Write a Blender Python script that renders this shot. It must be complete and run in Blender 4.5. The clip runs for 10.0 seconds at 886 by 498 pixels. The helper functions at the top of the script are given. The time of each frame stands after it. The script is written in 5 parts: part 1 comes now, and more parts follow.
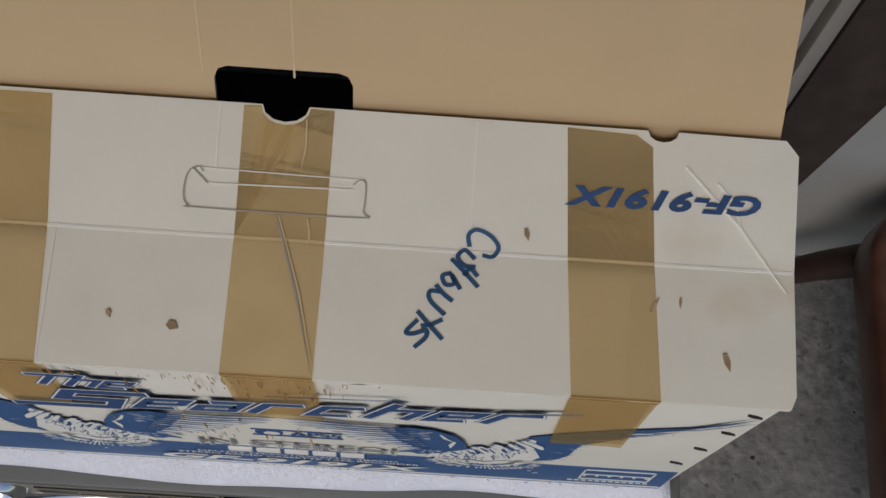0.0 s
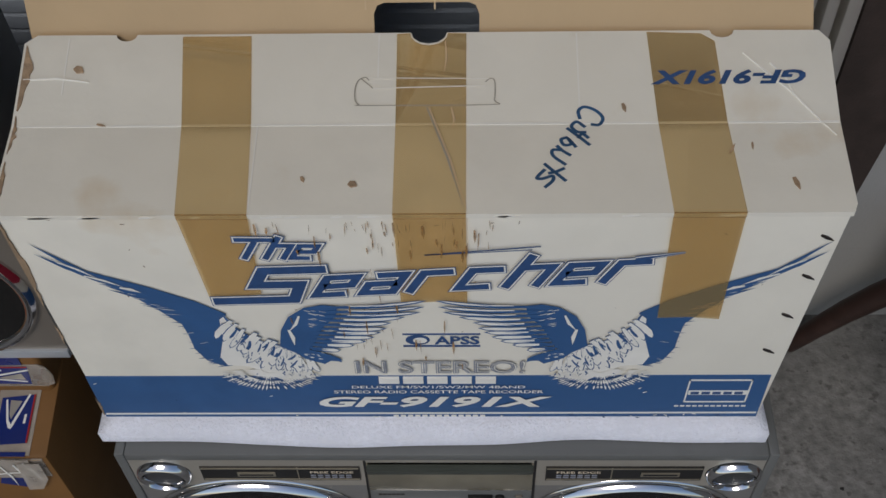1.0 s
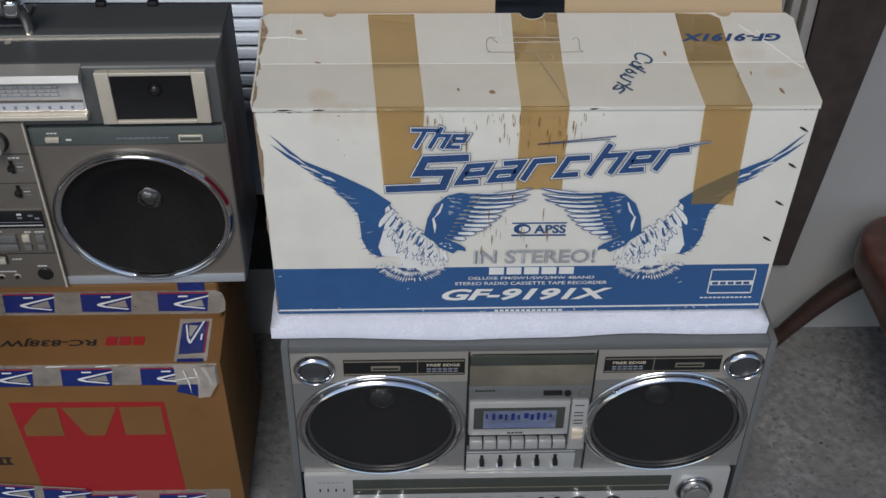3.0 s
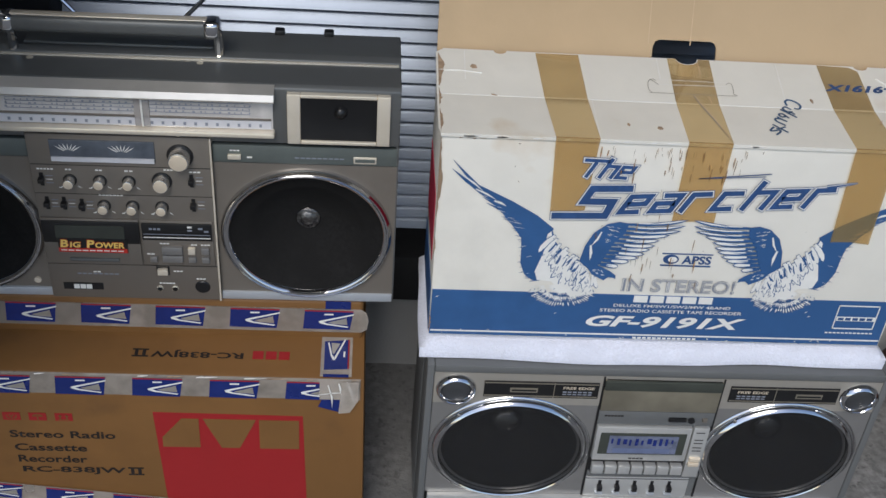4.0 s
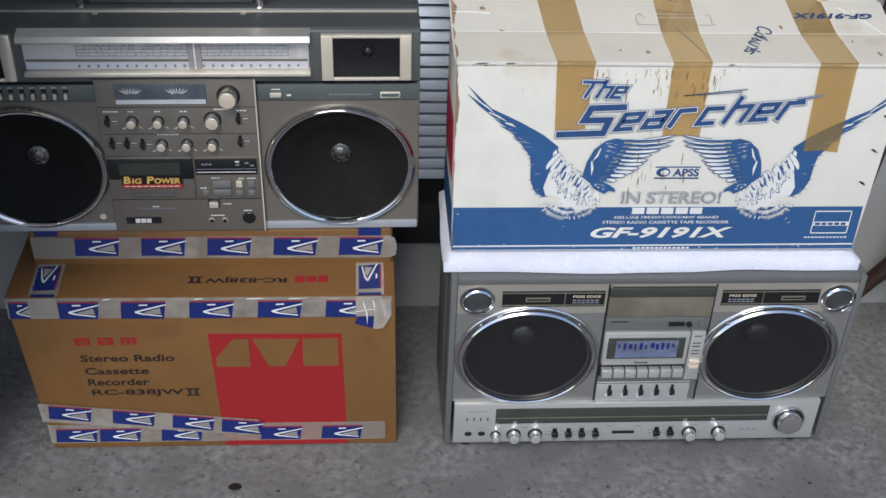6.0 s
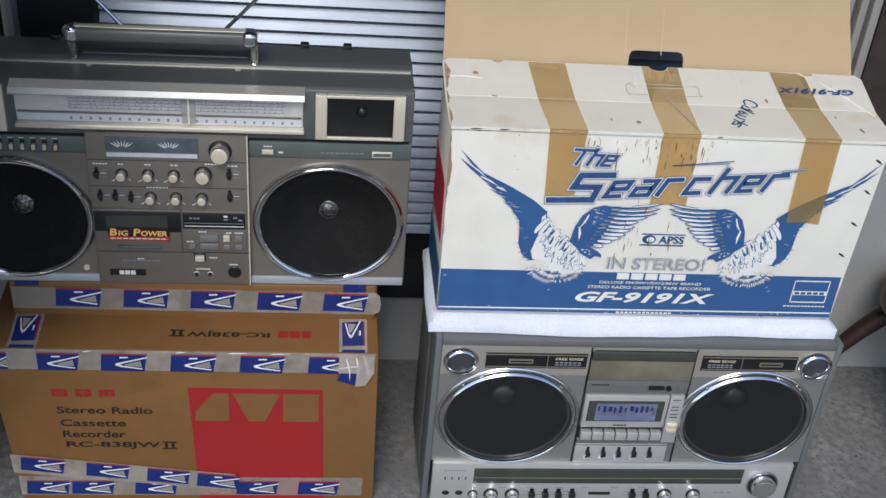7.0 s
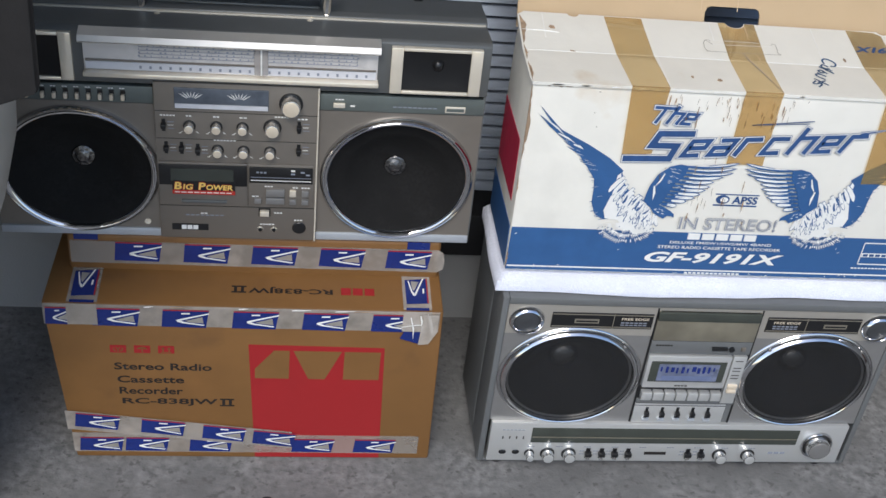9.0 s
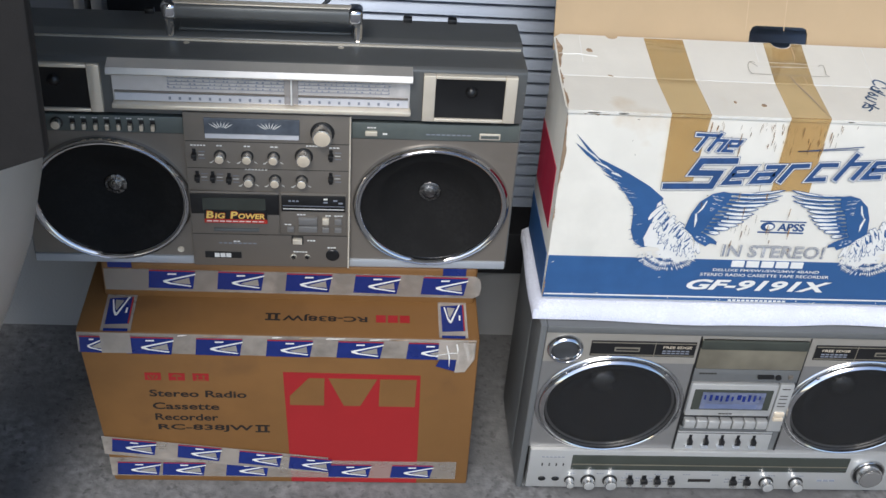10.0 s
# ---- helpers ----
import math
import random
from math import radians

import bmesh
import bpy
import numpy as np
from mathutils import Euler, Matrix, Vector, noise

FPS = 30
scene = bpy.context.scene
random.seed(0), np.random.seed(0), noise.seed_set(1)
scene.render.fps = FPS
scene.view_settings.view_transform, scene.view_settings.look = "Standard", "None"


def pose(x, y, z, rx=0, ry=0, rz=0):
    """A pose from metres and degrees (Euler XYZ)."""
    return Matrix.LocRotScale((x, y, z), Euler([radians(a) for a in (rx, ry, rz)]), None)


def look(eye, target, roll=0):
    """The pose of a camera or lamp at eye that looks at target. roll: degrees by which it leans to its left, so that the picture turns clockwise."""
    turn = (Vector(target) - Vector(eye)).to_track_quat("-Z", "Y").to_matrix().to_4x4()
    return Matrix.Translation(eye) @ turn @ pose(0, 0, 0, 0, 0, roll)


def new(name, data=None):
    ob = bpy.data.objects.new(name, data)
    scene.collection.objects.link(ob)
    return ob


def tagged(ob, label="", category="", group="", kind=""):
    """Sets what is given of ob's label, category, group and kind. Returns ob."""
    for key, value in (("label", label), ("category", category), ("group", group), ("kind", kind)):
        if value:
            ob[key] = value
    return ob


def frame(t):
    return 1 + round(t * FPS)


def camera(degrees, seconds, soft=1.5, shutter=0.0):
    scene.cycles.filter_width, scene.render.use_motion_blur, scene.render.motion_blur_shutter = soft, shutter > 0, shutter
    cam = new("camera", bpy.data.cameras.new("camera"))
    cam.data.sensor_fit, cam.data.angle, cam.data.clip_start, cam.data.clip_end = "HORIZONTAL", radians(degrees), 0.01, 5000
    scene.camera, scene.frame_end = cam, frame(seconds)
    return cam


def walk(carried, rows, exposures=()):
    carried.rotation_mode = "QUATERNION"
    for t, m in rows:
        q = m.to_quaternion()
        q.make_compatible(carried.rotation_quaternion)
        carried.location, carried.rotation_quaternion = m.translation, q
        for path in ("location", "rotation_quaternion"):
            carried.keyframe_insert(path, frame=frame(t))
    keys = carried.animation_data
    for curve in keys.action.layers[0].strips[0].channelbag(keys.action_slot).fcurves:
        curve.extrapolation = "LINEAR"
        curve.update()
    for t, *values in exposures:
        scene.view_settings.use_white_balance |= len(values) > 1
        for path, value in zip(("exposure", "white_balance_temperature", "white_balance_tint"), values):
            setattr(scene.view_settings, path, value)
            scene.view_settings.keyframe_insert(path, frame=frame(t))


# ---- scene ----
cam = camera(42.3, 10.0)
PATH = [
    (0, (0.014, -0.037, 1.318), (0.058, 0.676, -0.55), 7.1),
    (0.5, (0.062, -0.174, 1.33), (-0.086, 0.718, -0.454), -4.2),
    (1, (-0.036, -0.377, 1.319), (-0.085, 0.822, -0.281), -2.1),
    (1.5, (-0.069, -0.568, 1.329), (-0.074, 0.765, -0.162), -0.7),
    (2, (-0.027, -0.694, 1.335), (-0.037, 0.731, -0.068), 1.3),
    (2.5, (-0.069, -0.793, 1.342), (-0.084, 0.685, -0.005), 1.1),
    (3, (-0.212, -0.896, 1.352), (-0.148, 0.639, 0.072), 1.0),
    (3.2, (-0.268, -0.923, 1.358), (-0.178, 0.635, 0.107), 2.5),
    (4.3, (-0.479, -1.015, 1.345), (-0.332, 0.598, 0.172), 5.0),
    (4.5, (-0.478, -1.049, 1.345), (-0.307, 0.563, 0.175), 4.1),
    (5, (-0.344, -1.112, 1.345), (-0.195, 0.464, 0.122), 3.5),
    (5.5, (-0.361, -1.171, 1.331), (-0.308, 0.42, 0.121), 4.6),
    (6, (-0.486, -1.212, 1.335), (-0.354, 0.425, 0.194), 2.4),
    (6.2, (-0.504, -1.217, 1.342), (-0.364, 0.442, 0.235), 3.8),
    (7.3, (-0.563, -1.186, 1.365), (-0.325, 0.48, 0.284), 6.0),
    (7.5, (-0.583, -1.182, 1.36), (-0.338, 0.473, 0.265), 6.5),
    (8, (-0.595, -1.169, 1.356), (-0.395, 0.471, 0.229), 6.0),
    (8.5, (-0.641, -1.163, 1.351), (-0.453, 0.468, 0.208), 5.7),
    (9, (-0.667, -1.159, 1.341), (-0.402, 0.459, 0.195), 7.2),
    (9.5, (-0.584, -1.102, 1.358), (-0.428, 0.509, 0.182), 7.0),
    (10, (-0.634, -1.098, 1.377), (-0.469, 0.508, 0.196), 5.1),
]
EXPOSURES = [(0, -0.1, 6780, 11), (0.6, -0.15, 6600, 10), (1.5, -0.1, 6550, 10), (2.7, 0.02, 6350, 10), (4.4, 0.53, 6300, 10), (7.5, 0.72, 6250, 10), (9, 0.84, 6250, 10), (10, 0.85, 6250, 10)]
walk(cam, [(t, look(eye, target, roll)) for t, eye, target, roll in PATH], EXPOSURES)

# ---- world, sun, exposure ----
world = bpy.data.worlds.new("world")
scene.world = world
world.use_nodes = True
wn, wl = world.node_tree.nodes, world.node_tree.links
sky = wn.new("ShaderNodeTexSky")
sky.sky_type, sky.sun_disc = "NISHITA", False
sky.sun_elevation, sky.sun_rotation = radians(48), radians(200)
wn["Background"].inputs[1].default_value = 0.115
wl.new(sky.outputs[0], wn["Background"].inputs[0])
sun = new("sun", bpy.data.lights.new("sun", "SUN"))
sun.data.energy, sun.data.angle, sun.data.color = 1.3, radians(25), (1.0, 0.95, 0.87)
sun.matrix_world = look((-1.2, -5, 5.6), (0, 0, 0))

# ---- materials ----
MATS = {}


def mat(name, col, rough=0.6, metal=0.0, var=0.12, scale=60.0, bump=0.15, bscale=300.0, stain=None, stain_at=0.6,
        stain_scale=9.0, spec=0.5, coat=0.0, rnd=0.0):
    """A procedural surface: base colour varied at two scales, optional stains, fine relief."""
    if name in MATS:
        return MATS[name]
    m = bpy.data.materials.new(name)
    m.use_nodes = True
    n, l = m.node_tree.nodes, m.node_tree.links
    p = n["Principled BSDF"]
    tc = n.new("ShaderNodeTexCoord")

    def noise_at(sc, detail=4.0):
        t = n.new("ShaderNodeTexNoise")
        t.inputs["Scale"].default_value, t.inputs["Detail"].default_value = sc, detail
        l.new(tc.outputs["Object"], t.inputs["Vector"])
        return t.outputs[0]

    def mix(fac, a, b, kind="MIX"):
        x = n.new("ShaderNodeMix")
        x.data_type, x.blend_type = "RGBA", kind
        for sock, v in ((x.inputs[0], fac), (x.inputs[6], a), (x.inputs[7], b)):
            if isinstance(v, (int, float, tuple)):
                sock.default_value = v
            else:
                l.new(v, sock)
        return x.outputs[2]

    def ramp(v, a, b):
        r = n.new("ShaderNodeMapRange")
        r.inputs[1].default_value, r.inputs[2].default_value = a, b
        l.new(v, r.inputs[0])
        return r.outputs[0]

    lo = tuple(c * (1 - var) for c in col) + (1,)
    hi = tuple(min(1, c * (1 + var)) for c in col) + (1,)
    c = mix(ramp(noise_at(scale), 0.35, 0.65), lo, hi)
    c = mix(ramp(noise_at(scale / 9, 2.0), 0.35, 0.65), c, tuple(x * (1 - var) for x in col) + (1,)) if var > 0 else c
    if stain:
        c = mix(ramp(noise_at(stain_scale, 6.0), stain_at, stain_at + 0.1), c, stain + (1,))
    if rnd:
        oi = n.new("ShaderNodeObjectInfo")
        c = mix(ramp(oi.outputs["Random"], 0.0, 1.0 / rnd), c, tuple(x * 0.6 for x in col) + (1,))
    l.new(c, p.inputs["Base Color"])
    p.inputs["Metallic"].default_value = metal
    p.inputs["Specular IOR Level"].default_value = spec
    p.inputs["Coat Weight"].default_value = coat
    r = n.new("ShaderNodeMapRange")
    r.inputs[3].default_value, r.inputs[4].default_value = max(0.02, rough - 0.08), min(1, rough + 0.08)
    l.new(noise_at(scale / 3), r.inputs[0])
    l.new(r.outputs[0], p.inputs["Roughness"])
    if bump > 0:
        b = n.new("ShaderNodeBump")
        b.inputs["Strength"].default_value, b.inputs["Distance"].default_value = bump, 0.002
        l.new(noise_at(bscale, 5.0), b.inputs["Height"])
        l.new(b.outputs[0], p.inputs["Normal"])
    MATS[name] = m
    return m


def see_through(m, amount, tint=(1.0, 1.0, 1.0)):
    """Lets a share of the light pass straight through a thin film."""
    n, l = m.node_tree.nodes, m.node_tree.links
    out, p = n["Material Output"], n["Principled BSDF"]
    t, x = n.new("ShaderNodeBsdfTransparent"), n.new("ShaderNodeMixShader")
    x.inputs[0].default_value = amount
    t.inputs[0].default_value = tint + (1,)
    l.new(p.outputs[0], x.inputs[1])
    l.new(t.outputs[0], x.inputs[2])
    l.new(x.outputs[0], out.inputs["Surface"])
    return m


CONCRETE = mat("concrete", (0.208, 0.206, 0.203), 0.9, var=0.3, scale=70, bump=0.8, bscale=160, stain=(0.115, 0.112, 0.11), stain_at=0.58, stain_scale=85)
PLASTER = mat("white_render", (0.33, 0.328, 0.322), 0.85, var=0.05, scale=12, bump=0.35, bscale=240, stain=(0.285, 0.28, 0.268), stain_at=0.6, stain_scale=4)
BROWN_WOOD = mat("dark_brown_board", (0.045, 0.032, 0.028), 0.55, var=0.25, scale=30, bump=0.2)
ALU = mat("aluminium_profile", (0.7, 0.67, 0.62), 0.38, metal=0.6, var=0.05, bump=0.05)
SLAT = mat("shutter_slat", (0.33, 0.375, 0.45), 0.35, metal=0.45, var=0.08, scale=20, bump=0.05, rnd=0.12)
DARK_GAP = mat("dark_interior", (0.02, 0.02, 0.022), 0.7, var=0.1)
CARTON_WHITE = mat("white_printed_card", (0.8, 0.77, 0.69), 0.6, var=0.045, scale=22, bump=0.4, bscale=30, stain=(0.7, 0.62, 0.5), stain_at=0.63, stain_scale=9)
CREASE = mat("crease_white", (0.85, 0.83, 0.78), 0.6, var=0.05)
CREASE_DARK = mat("crease_grey", (0.38, 0.35, 0.3), 0.7, var=0.1)
KRAFT_IN = mat("plain_kraft", (0.58, 0.42, 0.25), 0.8, var=0.05, scale=16, bump=0.1, bscale=120, stain=(0.5, 0.35, 0.2), stain_at=0.7)
KRAFT = mat("brown_kraft", (0.2, 0.094, 0.026), 0.58, var=0.09, scale=18, bump=0.4, bscale=34, stain=(0.155, 0.073, 0.022), stain_at=0.6, stain_scale=8)
KRAFT_LINE = mat("pressed_kraft_line", (0.64, 0.48, 0.3), 0.8, var=0.05)
KRAFT_TORN = mat("torn_kraft", (0.4, 0.28, 0.18), 0.9, var=0.3, scale=150, bump=0.5)
TAPE_TAN = see_through(mat("tan_tape", (0.6, 0.47, 0.28), 0.3, var=0.16, scale=35, bump=0.6, bscale=38, spec=0.5), 0.76, (0.94, 0.835, 0.64))
TAPE_CLEAR = see_through(mat("clear_tape", (0.5, 0.445, 0.385), 0.15, var=0.2, scale=40, bump=0.6, bscale=48, spec=0.7), 0.48)
BLUE = mat("blue_print", (0.032, 0.105, 0.27), 0.5, var=0.08, scale=30, bump=0.08, bscale=90, stain=(0.06, 0.15, 0.34), stain_at=0.68, stain_scale=14)
BLUE_INK = mat("blue_ink", (0.028, 0.08, 0.22), 0.55, var=0.15, scale=160, bump=0.0)
BLUE_LABEL = mat("blue_tape_print", (0.012, 0.026, 0.16), 0.25, var=0.1, bump=0.15, bscale=60)
WHITE_INK = mat("white_ink", (0.82, 0.81, 0.77), 0.55, var=0.05, bump=0.0)
GREY_INK = mat("grey_ink", (0.25, 0.27, 0.32), 0.6, var=0.1, bump=0.0)
BLACK_INK = mat("black_ink", (0.016, 0.012, 0.01), 0.6, var=0.2, bump=0.0)
RED_PRINT = mat("red_print", (0.33, 0.014, 0.016), 0.5, var=0.06, scale=25, bump=0.12, bscale=90)
RUST = see_through(mat("rust_stain", (0.5, 0.27, 0.09), 0.8, var=0.3, scale=200, bump=0.0), 0.5)
STAPLE = mat("dark_staple", (0.06, 0.05, 0.05), 0.45, metal=0.7, var=0.2)
MARKER = mat("marker_ink", (0.03, 0.1, 0.22), 0.5, var=0.2, scale=200, bump=0.0)
TOWEL = mat("white_terry", (0.8, 0.82, 0.92), 0.95, var=0.06, scale=250, bump=1.0, bscale=420, spec=0.1)
GUNMETAL = mat("gunmetal_panel", (0.208, 0.184, 0.157), 0.42, metal=0.35, var=0.05, scale=40, bump=0.06, bscale=600)
GUNMETAL_DARK = mat("gunmetal_shell", (0.14, 0.146, 0.145), 0.42, metal=0.35, var=0.06, scale=30, bump=0.08, bscale=500)
GREEN_GREY = mat("green_grey_strip", (0.13, 0.15, 0.142), 0.45, metal=0.3, var=0.05, bump=0.03)
BLACK = mat("black_plastic", (0.012, 0.012, 0.013), 0.32, var=0.2, bump=0.05)
MESH_PALE = mat("tweeter_grille", (0.06, 0.062, 0.066), 0.5, metal=0.3, var=0.15, scale=400, bump=0.3, bscale=1100)
FOIL = mat("crinkled_foil", (0.2, 0.195, 0.19), 0.08, metal=0.95, var=0.5, scale=240, bump=1.0, bscale=210)
GRILLE = see_through(mat("speaker_grille", (0.03, 0.03, 0.031), 0.6, metal=0.2, var=0.12, scale=500, bump=0.3, bscale=1300, spec=0.3), 0.42)
POINTER = see_through(mat("clear_pointer", (0.5, 0.46, 0.43), 0.15, var=0.05, bump=0.0), 0.45)
BLACK_CONE = mat("speaker_black", (0.015, 0.0145, 0.0142), 0.85, var=0.15, scale=200, bump=0.25, bscale=900, spec=0.12)
CHROME = mat("chrome", (0.66, 0.66, 0.67), 0.07, metal=1.0, var=0.03, bump=0.0)
SATIN = mat("satin_silver", (0.95, 0.86, 0.71), 0.2, metal=0.5, var=0.04, bump=0.03)
KNOB_SIDE = mat("polished_knob_side", (0.72, 0.71, 0.69), 0.16, metal=0.95, var=0.1, scale=500, bump=0.15, bscale=900)
KNOB = mat("knob_silver", (0.78, 0.67, 0.52), 0.3, metal=0.25, var=0.04, bump=0.05, bscale=700)
DIAL = mat("dial_scale", (0.78, 0.75, 0.72), 0.2, metal=0.35, var=0.1, scale=80, bump=0.0)
DIAL_WHITE = mat("dial_white", (0.66, 0.66, 0.69), 0.25, var=0.05, bump=0.0)
SILVER = mat("silver_panel", (0.3, 0.293, 0.285), 0.36, metal=0.55, var=0.04, scale=40, bump=0.08, bscale=500)
STRIP = mat("pale_metal_strip", (0.5, 0.53, 0.57), 0.35, metal=0.4, var=0.04, bump=0.04)
SILVER_WARM = mat("pale_silver_panel", (0.46, 0.43, 0.38), 0.34, metal=0.5, var=0.04, scale=40, bump=0.05, bscale=500)
SILVER_SHELL = mat("grey_plastic_shell", (0.15, 0.155, 0.155), 0.5, metal=0.2, var=0.05, bump=0.12, bscale=700)
SILVER_TUNER = mat("tuner_panel", (0.57, 0.57, 0.555), 0.34, metal=0.5, var=0.03, bump=0.04, bscale=500)
SMOKED = mat("smoked_window", (0.05, 0.056, 0.047), 0.2, var=0.15, scale=20, bump=0.0, coat=0.1)
METER = mat("meter_glass", (0.1, 0.115, 0.14), 0.15, var=0.2, scale=50, bump=0.0, coat=0.3)
# dark olive glass, its colour lightened to hold some of the beige reflection
OLIVE = mat("olive_window", (0.2, 0.18, 0.135), 0.18, var=0.3, scale=14, bump=0.0, coat=0.3)
GREY_BLUE = mat("grey_blue_label", (0.13, 0.16, 0.27), 0.4, var=0.1, bump=0.0)
CASSETTE = mat("cassette_grey_blue", (0.15, 0.17, 0.25), 0.3, var=0.3, scale=70, bump=0.0)
STICKER_RED = mat("sticker_red", (0.5, 0.03, 0.02), 0.4, var=0.08, bump=0.0)
STICKER_YELLOW = mat("sticker_yellow", (0.85, 0.6, 0.15), 0.4, var=0.05, bump=0.0)
GOLD = mat("gold_line", (0.55, 0.5, 0.4), 0.3, metal=0.8, var=0.05, bump=0.0)
STOOL_WOOD = mat("red_brown_wood", (0.085, 0.035, 0.024), 0.35, var=0.3, scale=35, bump=0.12, bscale=200, coat=0.2)
STOOL_EDGE = mat("worn_wood_edge", (0.04, 0.02, 0.016), 0.5, var=0.3)
WHITE_PLASTIC = mat("pale_plastic", (0.5, 0.48, 0.43), 0.4, var=0.04, scale=20, bump=0.04)
COVER = mat("dark_cover", (0.026, 0.024, 0.023), 0.75, spec=0.25, var=0.15, scale=60, bump=0.2)
CEILING = mat("ceiling_board", (0.5, 0.49, 0.47), 0.9, var=0.06, scale=8, bump=0.1)
RED_SIDE = mat("red_side_print", (0.5, 0.02, 0.06), 0.5, var=0.1, bump=0.05)

# ---- building helpers ----
BASE = {}
SMALL = ("plume_print", "printed_text", "scale_print")


def add_box(bm, x0, x1, y0, y1, z0, z1, bevel=0.0, seg=2):
    g = bmesh.ops.create_cube(bm, size=1)["verts"]
    for v in g:
        v.co = Vector(((x0 + x1) / 2 + v.co.x * (x1 - x0), (y0 + y1) / 2 + v.co.y * (y1 - y0), (z0 + z1) / 2 + v.co.z * (z1 - z0)))
    if bevel > 0:
        edges = list({e for v in g for e in v.link_edges})
        bmesh.ops.bevel(bm, geom=edges, offset=bevel, segments=seg, affect="EDGES", profile=0.5)
    return bm


def cbox(*a, **k):
    return add_box(bmesh.new(), *a, **k)


def lathe(profile, cx, cy, cz, seg=32, axis="y", ex=1.0, ez=1.0, bm=None, hollow=False):
    """Turns a profile of (radius, height) round an axis: y stands out towards -y, z upwards."""
    bm = bm or bmesh.new()
    rings = []
    for r, d in profile:
        ring = []
        for i in range(seg):
            a = 2 * math.pi * i / seg
            u, w = r * math.cos(a) * ex, r * math.sin(a) * ez
            ring.append(bm.verts.new((cx + u, cy - d, cz + w) if axis == "y" else (cx + u, cy + w, cz + d)))
        rings.append(ring)
    flip = axis == "y"
    for a, b in zip(rings, rings[1:]):
        for i in range(seg):
            j = (i + 1) % seg
            bm.faces.new((a[i], a[j], b[j], b[i]) if not flip else (a[j], a[i], b[i], b[j]))
    for ring, last in (() if hollow else ((rings[0], False), (rings[-1], True))):
        bm.faces.new(ring if last else ring[::-1])
    bmesh.ops.recalc_face_normals(bm, faces=bm.faces)
    return bm


def tube(pts, radius, seg=10, bm=None, taper=1.0):
    """A round bar along a line of points."""
    bm = bm or bmesh.new()
    pts = [Vector(p) for p in pts]
    rings = []
    for i, p in enumerate(pts):
        d = (pts[min(i + 1, len(pts) - 1)] - pts[max(i - 1, 0)]).normalized()
        s = d.cross(Vector((0.31, 0.2, 0.93))).normalized()
        t = d.cross(s)
        r = radius * (1 + (taper - 1) * i / (len(pts) - 1))
        rings.append([bm.verts.new(p + s * r * math.cos(2 * math.pi * k / seg) + t * r * math.sin(2 * math.pi * k / seg)) for k in range(seg)])
    for a, b in zip(rings, rings[1:]):
        for k in range(seg):
            bm.faces.new((a[k], a[(k + 1) % seg], b[(k + 1) % seg], b[k]))
    bm.faces.new(rings[0][::-1]), bm.faces.new(rings[-1])
    bmesh.ops.recalc_face_normals(bm, faces=bm.faces)
    return bm


def prism(pts, to3, thick=0.0006, bm=None):
    """A flat shape given in a face's own two coordinates, with a little thickness. to3(u, v, h) places it."""
    bm = bm or bmesh.new()
    top = [bm.verts.new(to3(u, v, thick)) for u, v in pts]
    low = [bm.verts.new(to3(u, v, 0.0)) for u, v in pts]
    bm.faces.new(top)
    bm.faces.new(low[::-1])
    k = len(pts)
    for i in range(k):
        bm.faces.new((top[i], low[i], low[(i + 1) % k], top[(i + 1) % k]))
    bmesh.ops.recalc_face_normals(bm, faces=bm.faces)
    return bm


def ribbon(pts, w, to3, h=0.0, bm=None, taper=0.0):
    """A flat pen line of width w along points, with mitred corners; taper thins it towards its end."""
    bm = bm or bmesh.new()
    P = [Vector(p) for p in pts]
    left, right = [], []
    for i, p in enumerate(P):
        a = (p - P[i - 1]).normalized() if i else None
        b = (P[i + 1] - p).normalized() if i < len(P) - 1 else None
        d = ((a or b) + (b or a)).normalized()
        n = Vector((-d.y, d.x))
        k = 1.0 if not (a and b) else min(1.9, 1 / max(0.5, n.dot(Vector((-a.y, a.x)))))
        k *= w / 2 * (1 - taper * i / (len(P) - 1))
        left.append(bm.verts.new(to3(*(p + n * k), h)))
        right.append(bm.verts.new(to3(*(p - n * k), h)))
    for i in range(len(P) - 1):
        bm.faces.new((left[i], right[i], right[i + 1], left[i + 1]))
    return bm


def curve(pts, steps=6):
    """A smooth line through points."""
    P = [Vector(p) for p in pts]
    P = [P[0] * 2 - P[1]] + P + [P[-1] * 2 - P[-2]]
    out = []
    for i in range(1, len(P) - 2):
        a, b, c, d = P[i - 1:i + 3]
        for k in range(steps):
            f = k / steps
            out.append(0.5 * (2 * b + (c - a) * f + (2 * a - 5 * b + 4 * c - d) * f * f + (3 * b - a - 3 * c + d) * f ** 3))
    return [tuple(p) for p in out + [P[-2]]]


def rect(u0, v0, u1, v1):
    return [(u0, v0), (u1, v0), (u1, v1), (u0, v1)]


def front(y):
    return lambda u, v, h: Vector((u, y - h, v))


def upward(z):
    return lambda u, v, h: Vector((u, v, z + h))


def link(name, bm, material, smooth=None):
    me = bpy.data.meshes.new(name)
    bm.to_mesh(me)
    bm.free()
    me.materials.append(material)
    if smooth:
        me.polygons.foreach_set("use_smooth", [True] * len(me.polygons))
        me.set_sharp_from_angle(angle=radians(smooth))
    return me


def thing(name, base, label, category, group="", kind=""):
    e = new(name)
    e.empty_display_size = 0.05
    e.location = base
    BASE[e.name] = Vector(base)
    return tagged(e, label, category, group, kind)


